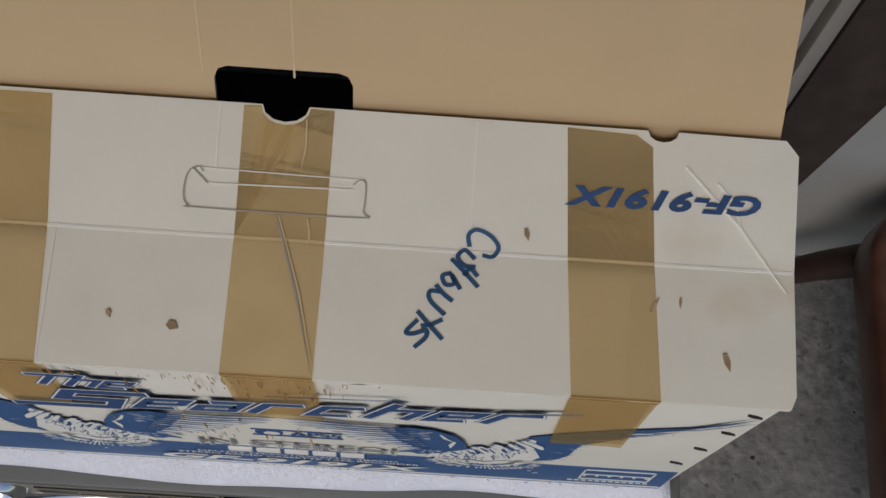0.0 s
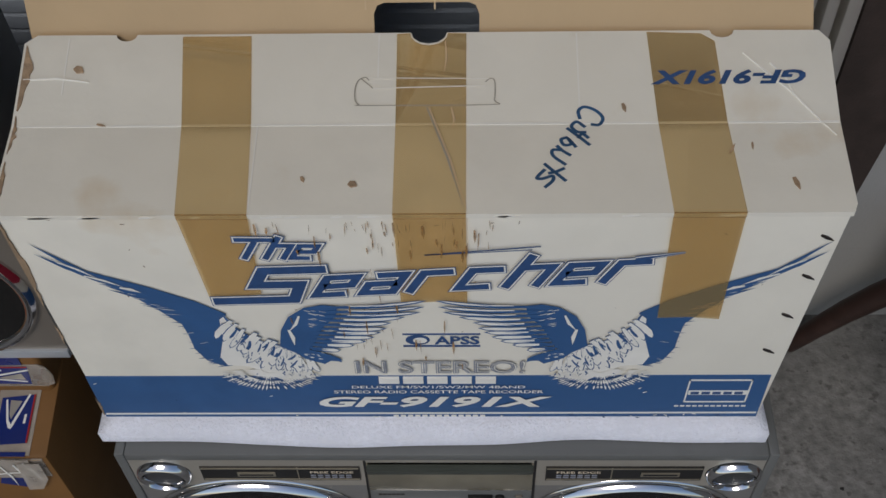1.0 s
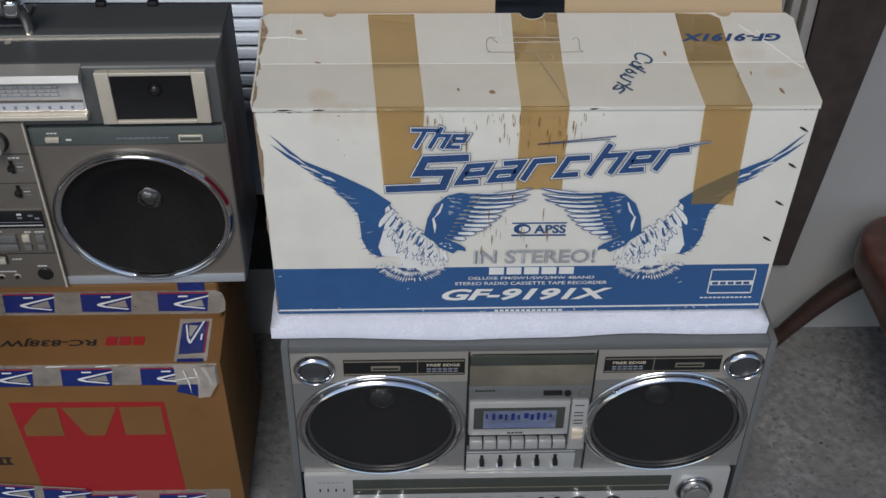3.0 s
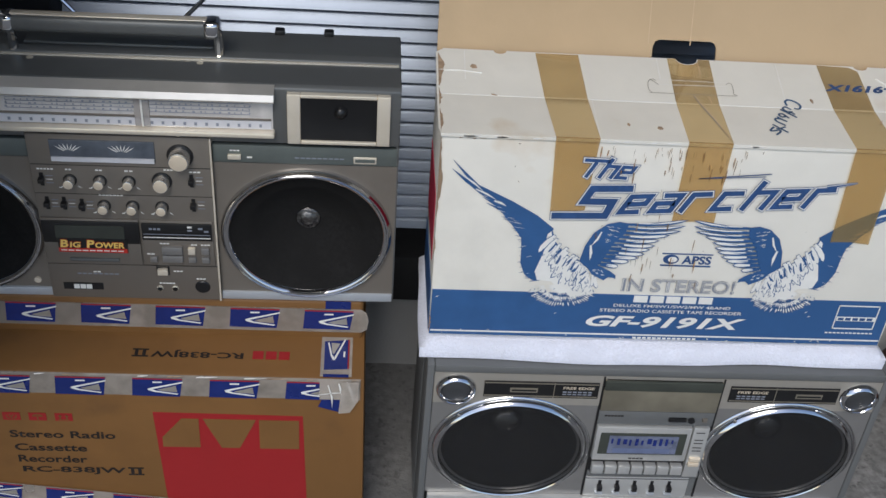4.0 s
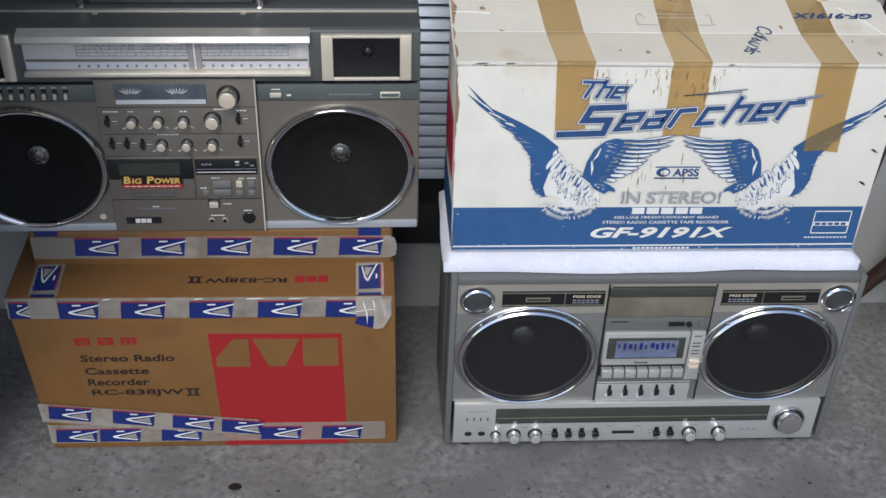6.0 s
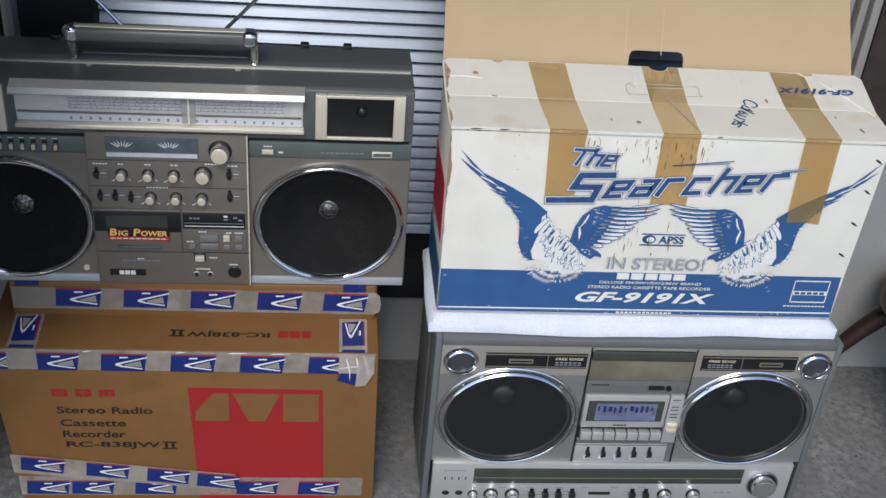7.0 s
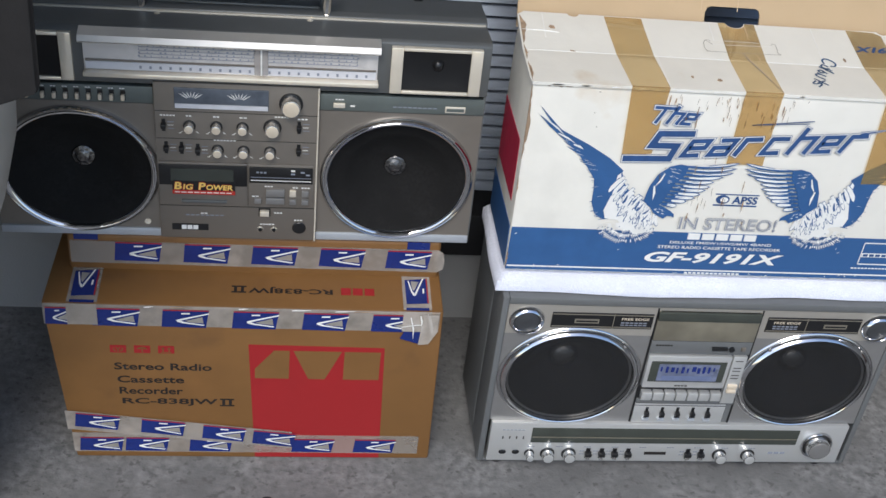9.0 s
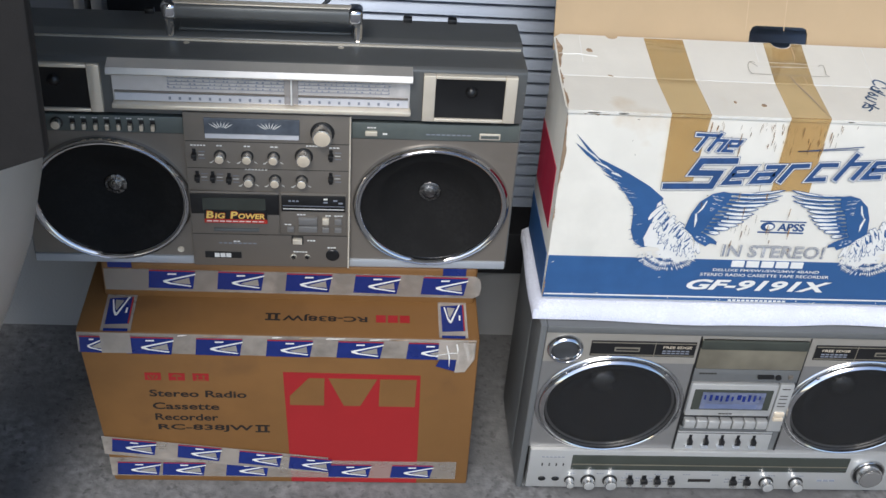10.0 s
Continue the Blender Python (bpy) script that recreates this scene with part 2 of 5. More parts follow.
def part(name, bm, material, parent, label="", smooth=35, kind=""):
    me = link(name, bm, material, smooth)
    me.transform(Matrix.Translation(-BASE[parent.name]))
    ob = new(name, me)
    ob.parent = parent
    BASE[ob.name] = BASE[parent.name]
    return tagged(ob, label, kind=kind or ("stuff" if name in SMALL else ""))


def solid(name, bm, material, label="", category="", group="", kind="", smooth=35):
    return tagged(new(name, link(name, bm, material, smooth)), label, category, group, kind)


def lettering(name, text, u0, v0, u1, v1, material, parent, y=None, z=None, turned=False, bold=0.0, shear=0.0, lift=0.001, slope=0.0, label="", to3=None):
    """Words in the built-in font, fitted into a box of a front face (y given) or a top face (z given)."""
    cu = bpy.data.curves.new(name, "FONT")
    cu.body, cu.offset, cu.shear, cu.extrude, cu.resolution_u = text, bold, shear, 0.0, 3
    ob = bpy.data.objects.new(name, cu)
    me = bpy.data.meshes.new_from_object(ob)
    bpy.data.objects.remove(ob)
    xs, ys = [v.co.x for v in me.vertices], [v.co.y for v in me.vertices]
    ax, bx, ay, by = min(xs), max(xs), min(ys), max(ys)
    for v in me.vertices:
        a, b = (v.co.x - ax) / (bx - ax), (v.co.y - ay) / (by - ay)
        if turned:
            a, b = 1 - a, 1 - b
        u, w = u0 + a * (u1 - u0), v0 + b * (v1 - v0) + slope * a
        v.co = to3(u, w, lift) if to3 else Vector((u, y - lift, w)) if y is not None else Vector((u, w, z + lift))
    me.materials.clear()
    me.materials.append(material)
    me.transform(Matrix.Translation(-BASE[parent.name]))
    ob = new(name, me)
    ob.parent = parent
    BASE[ob.name] = BASE[parent.name]
    if label:
        ob["label"] = label
    return ob


def bars(u0, v0, u1, v1, to3, count, gap=0.25, thick=0.0006):
    """Plain bars in a row, where writing is not spelt out."""
    bm = bmesh.new()
    w = (u1 - u0) / count
    for i in range(count):
        prism(rect(u0 + i * w, v0, u0 + (i + 1 - gap) * w, v1), to3, thick, bm)
    return bm


FLOOR, WALL = 0.028, 0.478

# ---- structure ----
g = cbox(-9, 9, -14, WALL + 0.4, FLOOR - 0.12, FLOOR)
solid("floor", g, CONCRETE, "grey rough concrete floor with dark specks", "floor", kind="structure")
solid("wall_base", cbox(-3.2, 3.2, WALL, WALL + 0.3, FLOOR, 0.176), PLASTER, "pale rendered base under the window", "wall", kind="structure")
solid("wall_east", cbox(0.338, 3.2, WALL, WALL + 0.3, 0.1762, 2.6), PLASTER, "white rendered outside wall", "wall", kind="structure")
solid("wall_west", cbox(-3.2, -1.04, WALL, WALL + 0.3, 0.1762, 2.6), PLASTER, "white rendered outside wall", "wall", kind="structure")
solid("wall_head", cbox(-1.04, 0.338, WALL, WALL + 0.3, 2.1, 2.6), PLASTER, "white rendered wall over the window", "wall", kind="structure")
solid("ceiling", cbox(-3.2, 3.2, -1.1, WALL + 0.3, 2.6, 2.7), CEILING, "pale porch ceiling boards", "ceiling", kind="structure")
solid("wall_side_west", cbox(-3.3, -3.2, -1.9, WALL + 0.3, FLOOR, 2.6), PLASTER, "white rendered side wall of the porch", "wall", kind="structure")
solid("wall_side_east", cbox(3.2, 3.3, -1.9, WALL + 0.3, FLOOR, 2.6), PLASTER, "white rendered side wall of the porch", "wall", kind="structure")
solid("trim", prism([(0.339, 0.178), (0.3925, 0.178), (0.44, 0.64), (0.455, 0.8), (0.455, 2.1), (0.339, 2.1)], front(WALL - 0.0005), 0.014), BROWN_WOOD, "dark brown upright casing board beside the window", "trim", kind="structure")
win = thing("window_1", (-0.35, WALL, 0.18), "wide window closed by a slatted grey shutter in an aluminium frame", "window", kind="structure")
part("window_sill", cbox(-1.0, 0.3378, WALL - 0.012, WALL + 0.12, 0.1765, 0.262, bevel=0.004), DARK_GAP, win, "dark brown sill")
for x0, x1, y0, m in ((0.288, 0.300, 0.004, ALU), (0.300, 0.306, 0.03, GUNMETAL_DARK), (0.306, 0.318, -0.006, ALU), (0.318, 0.3235, 0.03, GUNMETAL_DARK),
                      (0.3235, 0.3378, -0.012, ALU), (-1.04, -1.024, -0.01, ALU), (-1.024, -1.016, 0.03, GUNMETAL_DARK), (-1.016, -1.0, -0.006, ALU)):
    part("window_frame", cbox(x0, x1, WALL + y0, WALL + 0.1, 0.2622, 2.1, bevel=0.0015), m, win)
part("window_post", cbox(-0.9995, -0.89, WALL + 0.02, WALL + 0.1, 0.2622, 2.1, bevel=0.004), DARK_GAP, win, "dark post beside the shutter")
# unseen sheet added behind the slats, coloured near black for the shade there
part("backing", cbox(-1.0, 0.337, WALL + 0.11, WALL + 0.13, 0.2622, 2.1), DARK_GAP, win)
sb = bmesh.new()
prof = [(0.022, 0.0), (0.0165, 0.0055), (0.0105, 0.010), (0.005, 0.0135), (0.0, 0.0165), (0.0005, 0.014), (0.006, 0.0105), (0.012, 0.0065), (0.0175, 0.001)]
for xx in (-0.889, 0.2875):
    for zz, out in prof:
        sb.verts.new((xx, WALL + 0.085 - out, zz))
sb.verts.ensure_lookup_table()
k = len(prof)
for i in range(k):
    sb.faces.new((sb.verts[i], sb.verts[(i + 1) % k], sb.verts[k + (i + 1) % k], sb.verts[k + i]))
sb.faces.new(sb.verts[:k]), sb.faces.new(sb.verts[k:][::-1])
bmesh.ops.recalc_face_normals(sb, faces=sb.faces)
slat_mesh = link("slat", sb, SLAT)
slat_mesh.transform(Matrix.Translation(-BASE[win.name]))
for i in range(82):
    ob = new("slat", slat_mesh)
    ob.parent = win
    ob.location = (0, 0, 0.264 + i * 0.0222)


# ---- white carton with blue print ----
def stroke(p, q, w, bend=0.0):
    """A tapered, slightly bent stroke from p to q."""
    p, q = Vector(p), Vector(q)
    d = q - p
    s = Vector((-d.y, d.x)).normalized()
    c = (p + q) / 2 + s * bend
    return [tuple(p - s * w * 0.3), tuple(c - s * w * 0.5), tuple(q), tuple(c + s * w * 0.5), tuple(p + s * w * 0.3)]


def leaf(p, q, w, bend=0.0):
    """A feather's outline from its root p to its tip q, widest past the middle."""
    p, q = Vector(p), Vector(q)
    d = q - p
    s = Vector((-d.y, d.x)).normalized()
    mid = lambda f: p + d * f + s * bend * math.sin(math.pi * f)
    side = [(0.0, 0.28), (0.35, 0.42), (0.7, 0.5), (0.9, 0.34)]
    return [tuple(mid(f) + s * w * k) for f, k in side] + [tuple(q)] + [tuple(mid(f) - s * w * k) for f, k in side[::-1]]


# strokes of a square slanted alphabet, in units of the letter's width and height
ANGULAR = {"e": [[(0.1, 0.5), (1, 0.52), (1, 1), (0, 1), (0, 0), (0.98, 0)]], "a": [[(0.08, 1), (1, 1), (1, 0), (0, 0), (0, 0.5), (0.92, 0.5)]], "r": [[(0, -0.12), (0, 1), (0.95, 1)]],
           "c": [[(1, 0.98), (0, 1), (0, 0), (1, 0)]], "h": [[(0, -0.12), (0, 1.7)], [(0.1, 1), (1, 1), (1, -0.12)]], "T": [[(-0.3, 1.45), (0.95, 1.45)], [(0.36, 1.3), (0.36, -0.12)]],
           "S": [[(1.45, 1.03), (0.08, 1), (0.0, 0.54), (1.0, 0.54), (0.98, 0.03), (-0.85, 0)]]}


def slanted_word(t, word, cells, height, w, shear, base):
    """Letters drawn as bold slanted strokes with a pale inner line and a thin dark edge."""
    for k, (grow, m) in enumerate(((0.0044, BLUE_INK), (0.003, WHITE_INK), (0.0006, BLUE_INK))):
        bm = bmesh.new()
        for ch, (u, wide) in zip(word, cells):
            for n, line in enumerate(ANGULAR[ch]):
                pts = [(u + a * wide + shear * b * height, base(u + a * wide) + b * height) for a, b in line]
                d0, d1 = (Vector(pts[0]) - Vector(pts[1])).normalized() * grow / 2, (Vector(pts[-1]) - Vector(pts[-2])).normalized() * grow / 2
                pts[0], pts[-1] = tuple(Vector(pts[0]) + d0), tuple(Vector(pts[-1]) + d1)
                ribbon(pts, w + grow, front(0.12), 0.003 + 0.00012 * k + 0.00001 * (n % 3), bm)
        part("lettering", bm, m, t, smooth=None)


def plume(to3, flip):
    """Sweeping plume motif: a solid blue sweep, fine strokes beside it, a pale fan below."""
    m = (lambda u: -0.134 - u) if flip else (lambda u: u)
    rng = random.Random(4)
    blue, white, dark = bmesh.new(), bmesh.new(), bmesh.new()
    step = [0]

    def put(bm, pts, h):
        step[0] += 1
        prism([(m(u), v) for u, v in pts], lambda u, v, t: to3(u, v, h + step[0] * 0.000004 + t), 0.00005, bm)

    lerp = lambda p, q, f: (p[0] + (q[0] - p[0]) * f, p[1] + (q[1] - p[1]) * f)
    # outer sweep: solid upper edge, trailing slivers along the lower edge
    put(blue, [(-0.356, 0.666), (-0.323, 0.632), (-0.2816, 0.611), (-0.25, 0.592), (-0.2285, 0.574), (-0.231, 0.562), (-0.228, 0.54), (-0.227, 0.518), (-0.23, 0.497),
               (-0.246, 0.4965), (-0.256, 0.504), (-0.263, 0.522), (-0.264, 0.543), (-0.266, 0.559), (-0.28, 0.579), (-0.293, 0.595), (-0.318, 0.621), (-0.34, 0.645)], 0.0014)
    edge = [(-0.354, 0.655), (-0.333, 0.633), (-0.318, 0.617), (-0.3, 0.598), (-0.29, 0.586), (-0.279, 0.572), (-0.27, 0.558), (-0.268, 0.543), (-0.267, 0.523), (-0.26, 0.504), (-0.248, 0.4935)]
    for i in range(26):
        f = i / 25 * (len(edge) - 1.001)
        e = lerp(edge[int(f)], edge[int(f) + 1], f - int(f))
        g = i / 25
        L = 0.05 - 0.026 * g
        a = radians(-42 + 66 * g)
        put(blue, stroke((e[0] + L * math.cos(a), e[1] + L * math.sin(a)), (e[0] + rng.uniform(-0.003, 0.002), e[1] + rng.uniform(-0.002, 0.002)), 0.0042 - 0.001 * g, 0.0012), 0.0014)
    for i in range(16):
        g = rng.random()
        f = g * (len(edge) - 1.001)
        e = lerp(edge[int(f)], edge[int(f) + 1], f - int(f))
        a = radians(-40 + 62 * g)
        d, L = rng.uniform(0.002, 0.009 + 0.009 * g), rng.uniform(0.006, 0.014)
        put(white, stroke((e[0] + d * math.cos(a), e[1] + d * math.sin(a)), (e[0] + (d + L) * math.cos(a), e[1] + (d + L) * math.sin(a) + 0.001), rng.uniform(0.0003, 0.0007)), 0.0018)
    for p, q, w in (((-0.342, 0.6445), (-0.316, 0.6225), 0.0022), ((-0.326, 0.6265), (-0.3, 0.612), 0.0026), ((-0.303, 0.611), (-0.288, 0.604), 0.0034)):
        put(white, stroke(p, q, w, 0.001), 0.0018)

    def feather(p, q, w, bend=0.0, core=0.62, shaft=False, start=0.1):
        """A pale feather with a dark edge and shaft."""
        put(blue, leaf(p, q, w, bend), 0.0017)
        put(white, leaf(lerp(p, q, start), lerp(p, q, 0.95), w * core, bend * 0.7), 0.0018)
        if shaft:
            put(blue, stroke(lerp(p, q, 0.1), lerp(p, q, 0.7), w * 0.13, bend * 0.8), 0.0019)

    # pale feathered breast between the two sweeps
    put(white, [(-0.235, 0.566), (-0.2295, 0.572), (-0.225, 0.557), (-0.215, 0.541), (-0.202, 0.532), (-0.189, 0.527), (-0.178, 0.514), (-0.174, 0.498), (-0.168, 0.477), (-0.196, 0.472),
                (-0.21, 0.483), (-0.222, 0.495), (-0.24, 0.497), (-0.244, 0.51), (-0.238, 0.534), (-0.236, 0.55)], 0.0015)
    outline = [(-0.231, 0.573), (-0.226, 0.557), (-0.215, 0.541), (-0.202, 0.532), (-0.189, 0.527), (-0.178, 0.516)]
    for p, q in zip(outline, outline[1:]):
        put(blue, stroke(p, q, 0.0022), 0.0017)
    shift = lambda p, d: (p[0] + rng.uniform(-d, d), p[1] + rng.uniform(-d, d))
    for n, r0, r1, t0, t1, w in ((8, (-0.226, 0.564), (-0.19, 0.527), (-0.244, 0.541), (-0.216, 0.488), 0.0075), (7, (-0.212, 0.54), (-0.178, 0.513), (-0.224, 0.51), (-0.184, 0.481), 0.007), (6, (-0.196, 0.529), (-0.17, 0.506), (-0.2, 0.505), (-0.167, 0.484), 0.0055)):
        for i in range(n):
            f = (i + rng.uniform(-0.3, 0.3)) / (n - 1)
            feather(shift(lerp(r0, r1, f), 0.002), shift(lerp(t0, t1, f), 0.004), w * rng.uniform(0.75, 1.15), rng.uniform(-0.003, 0.001), 0.84, False, 0.02)
    for i in range(14):
        p = shift(lerp((-0.226, 0.556), (-0.176, 0.5), rng.random()), 0.006)
        put(blue, leaf(p, (p[0] - rng.uniform(0.003, 0.008), p[1] - rng.uniform(0.006, 0.014)), rng.uniform(0.0014, 0.0034), 0.0005), 0.0019)
    for i in range(64):
        u = rng.uniform(-0.228, -0.17)
        v = 0.556 - (u + 0.238) * 0.85 - rng.uniform(0.004, 0.034)
        put(blue, stroke((u, v), (u + rng.uniform(-0.003, 0.002), v - rng.uniform(0.002, 0.005)), rng.uniform(0.0005, 0.0012)), 0.0019)
    # dark crest with a hooked tip
    put(blue, [(-0.182, 0.521), (-0.171, 0.524), (-0.16, 0.519), (-0.15, 0.513), (-0.144, 0.508), (-0.1435, 0.5025), (-0.147, 0.5045), (-0.153, 0.505), (-0.158, 0.5), (-0.166, 0.5045), (-0.174, 0.509)], 0.0019)
    for i in range(12):
        u, v = rng.uniform(-0.176, -0.153), rng.uniform(0.507, 0.519)
        put(white, stroke((u, v), (u + rng.uniform(0.002, 0.005), v - rng.uniform(0.0, 0.002)), rng.uniform(0.0005, 0.0012)), 0.002)
    # lower fan over the band, in broken rings
    for i in range(34):
        a = radians(188 + 158 * i / 33)
        for r0, r1, w in ((0.006, 0.017, 0.0022), (0.019, 0.027, 0.0024), (0.0285, 0.035, 0.0022)):
            r1 += rng.uniform(-0.002, 0.002)
            if r0 > 0.02 and rng.random() < 0.15:
                continue
            put(white, stroke((-0.2055 + r0 * math.cos(a) * 1.25, 0.4915 + r0 * math.sin(a)), (-0.2055 + r1 * math.cos(a) * 1.25, 0.4915 + r1 * math.sin(a)), w * rng.uniform(0.6, 1)), 0.0016)
    for i in range(36):
        a, r = radians(rng.uniform(185, 350)), rng.uniform(0.01, 0.036)
        p = (-0.2055 + r * math.cos(a) * 1.25, 0.4915 + r * math.sin(a))
        put(dark, stroke(p, (p[0] + rng.uniform(-0.004, 0.004), p[1] - rng.uniform(0.001, 0.005)), rng.uniform(0.0006, 0.0016)), 0.0019)
    for i in range(14):
        p = (rng.uniform(-0.25, -0.165), rng.uniform(0.47, 0.481))
        put(white, stroke(p, (p[0] + rng.uniform(-0.003, 0.003), p[1] + rng.uniform(0.001, 0.003)), 0.0008), 0.0016)
    # inner sweep with a pale slit and long fine slivers
    put(blue, [(-0.192, 0.528), (-0.188, 0.552), (-0.18, 0.571), (-0.166, 0.584), (-0.152, 0.588), (-0.14, 0.586), (-0.142, 0.572), (-0.154, 0.556), (-0.16, 0.54), (-0.166, 0.525), (-0.178, 0.516)], 0.0014)
    put(white, stroke((-0.171, 0.573), (-0.1815, 0.551), 0.0028, 0.0015), 0.0018)
    put(white, stroke((-0.1815, 0.553), (-0.1795, 0.53), 0.0036, 0.001), 0.0018)
    tips = [(-0.143, 0.522), (-0.131, 0.53), (-0.121, 0.536), (-0.114, 0.542), (-0.108, 0.549), (-0.103, 0.555), (-0.099, 0.563), (-0.088, 0.571), (-0.0755, 0.578), (-0.072, 0.5855), (-0.07, 0.594)]
    for i, q in enumerate(tips):
        f = i / (len(tips) - 1)
        feather(lerp((-0.166, 0.525), (-0.148, 0.585), f), q, 0.0078 - 0.0026 * f, -0.0035 * f, 0.62 if i < 8 else 0.4, i % 2 == 0, 0.36 - 0.14 * f)
    for i in range(16):
        c = (rng.uniform(-0.166, -0.146), rng.uniform(0.538, 0.582))
        L = rng.uniform(0.003, 0.007)
        put(white, stroke(c, (c[0] + L, c[1] - L * 0.3), rng.uniform(0.0004, 0.0009)), 0.0021)
    return blue, white, dark


def white_carton():
    t = thing("carton", (-0.07, 0.2, 0.402), "worn white printed carton with blue band and tan tape", "box")
    bm = bmesh.new()
    lo = [(-0.367, 0.12), (0.2195, 0.12), (0.2195, 0.286), (-0.367, 0.286)]
    hi = [(-0.3705, 0.12), (0.2285, 0.12), (0.2285, 0.286), (-0.3705, 0.286)]
    a = [bm.verts.new((x, y, 0.4025)) for x, y in lo]
    b = [bm.verts.new((x, y if y < 0.2 else 0.268, 0.695 if y < 0.2 else 0.704)) for x, y in hi]
    bm.faces.new(a[::-1]), bm.faces.new(b)
    for i in range(4):
        bm.faces.new((a[i], a[(i + 1) % 4], b[(i + 1) % 4], b[i]))
    bmesh.ops.bevel(bm, geom=list(bm.edges), offset=0.004, segments=2, affect="EDGES", profile=0.6)
    body = part("body", bm, CARTON_WHITE, t)
    F = front(0.12)

    def U(u, v, h):
        """The lid bends at its middle crease and rises towards the rear."""
        if v < 0.2037:
            return Vector((u, 0.117 + (v - 0.117) * 0.905, 0.7 + (v - 0.117) * 0.075 + h))
        return Vector((u, 0.1955 + (v - 0.2037) * 0.81, 0.7065 + (v - 0.2037) * 0.222 + h))

    def on_lid(pts, thick, low=0.0):
        """A flat shape laid on the lid, bent with it at the crease."""
        bm = prism(pts, lambda u, v, h: Vector((u, v, low + h)), thick)
        bmesh.ops.bisect_plane(bm, geom=list(bm.verts) + list(bm.edges) + list(bm.faces), plane_co=(0, 0.2037, 0), plane_no=(0, 1, 0))
        for v in bm.verts:
            v.co = U(*v.co)
        return bm
    # lid with notches in its rear edge
    def notch(c, r, n=7):
        return [(c + r * math.cos(math.pi * i / (n - 1)), 0.2962 - r * 0.85 * math.sin(math.pi * i / (n - 1))) for i in range(n)]
    rim = [(-0.371, 0.117), (0.2275, 0.117), (0.2305, 0.125), (0.2315, 0.285), (0.224, 0.2955)] + notch(0.152, 0.009)[:] + notch(-0.067, 0.0135) + [(-0.276, 0.2962)] \
        + notch(-0.296, 0.008) + [(-0.364, 0.2965), (-0.3735, 0.288), (-0.3735, 0.127)]
    lid = part("lid", on_lid(rim, 0.0045, -0.0045), CARTON_WHITE, t, "creased white lid flap with torn notches", smooth=None)
    part("crease", on_lid(rect(-0.3725, 0.2028, 0.23, 0.2046), 0.0005), CREASE, lid)
    for line in ([(-0.111, 0.2465), (-0.1135, 0.2495), (-0.1185, 0.247), (-0.121, 0.239), (-0.121, 0.228), (-0.118, 0.2225), (-0.112, 0.2215), (-0.022, 0.2215), (-0.0185, 0.226), (-0.018, 0.2445), (-0.0215, 0.2475), (-0.025, 0.244)],
                 [(-0.117, 0.2485), (-0.108, 0.2385)]):
        part("die_cut", ribbon(curve(line, 4), 0.0009, U, 0.0012), CREASE_DARK, lid, smooth=None)
    part("crease", ribbon([(-0.114, 0.249), (-0.022, 0.2475)], 0.0008, U, 0.0012), CREASE, lid, smooth=None)
    part("crease", ribbon([(-0.108, 0.2385), (-0.025, 0.2405)], 0.001, U, 0.0012), CREASE, lid, smooth=None)
    # folds pressed into the middle tape
    for p, q, m in (((-0.068, 0.2195), (-0.0405, 0.119), CREASE_DARK), ((-0.0665, 0.2195), (-0.0385, 0.119), KRAFT_LINE), ((-0.0545, 0.287), (-0.056, 0.249), KRAFT_LINE), ((-0.05, 0.219), (-0.049, 0.197), KRAFT_LINE)):
        part("tape_fold", on_lid(stroke(p, q, 0.0013, 0.0015), 0.0003, 0.001), m, lid, smooth=None)
    for x0, y0, y1 in ((0.043, 0.207, 0.294), (-0.105, 0.25, 0.294), (-0.192, 0.12, 0.205), (-0.34, 0.235, 0.293)):
        part("crease", prism(rect(x0, y0, x0 + 0.0011, y1), U, 0.0004), CREASE, lid)
    for p, q in (((0.166, 0.272), (0.226, 0.19)), ((0.185, 0.262), (0.2, 0.232)), ((-0.37, 0.25), (-0.32, 0.247))):
        part("crease", on_lid(stroke(p, q, 0.0011, 0.003), 0.0013), CREASE, lid)
    for p, q, w in (((0.19, 0.149), (0.193, 0.138), 0.0035), ((0.075, 0.222), (0.077, 0.214), 0.003), ((-0.156, 0.152), (-0.154, 0.147), 0.003), ((-0.122, 0.146), (-0.116, 0.143), 0.006),
                    ((0.148, 0.173), (0.153, 0.182), 0.002), ((0.165, 0.183), (0.165, 0.176), 0.0014), ((-0.332, 0.262), (-0.325, 0.257), 0.007), ((-0.31, 0.205), (-0.303, 0.203), 0.002)):
        part("tear", prism(stroke(p, q, w), U, 0.0013), KRAFT_TORN, lid, smooth=None)
    # tan tape: over the lid and down the front
    for tx0, tx1, bx0, bx1, fx0, fx1, z0, z1 in ((-0.242, -0.192, -0.253, -0.201, -0.236, -0.196, 0.592, 0.603), (-0.0905, -0.0395, -0.091, -0.039, -0.09, -0.039, 0.59, 0.59),
                                                 (0.104, 0.154, 0.096, 0.148, 0.109, 0.157, 0.569, 0.567)):
        back = [(bx1, 0.293), (bx0, 0.293)]
        if abs((bx0 + bx1) / 2 + 0.065) < 0.02:
            back = [(bx1, 0.294)] + [(-0.067 + 0.0142 * math.cos(math.pi * i / 8), 0.2945 - 0.0125 * math.sin(math.pi * i / 8)) for i in range(9)] + [(bx0, 0.294)]
        elif bx0 > 0:
            back = [(bx1 - 0.002, 0.284), (bx1 - 0.012, 0.292), (bx0, 0.294)]
        part("tape", on_lid([(tx0, 0.1165), (tx1, 0.1165)] + back, 0.0009), TAPE_TAN, t, "tan packing tape")
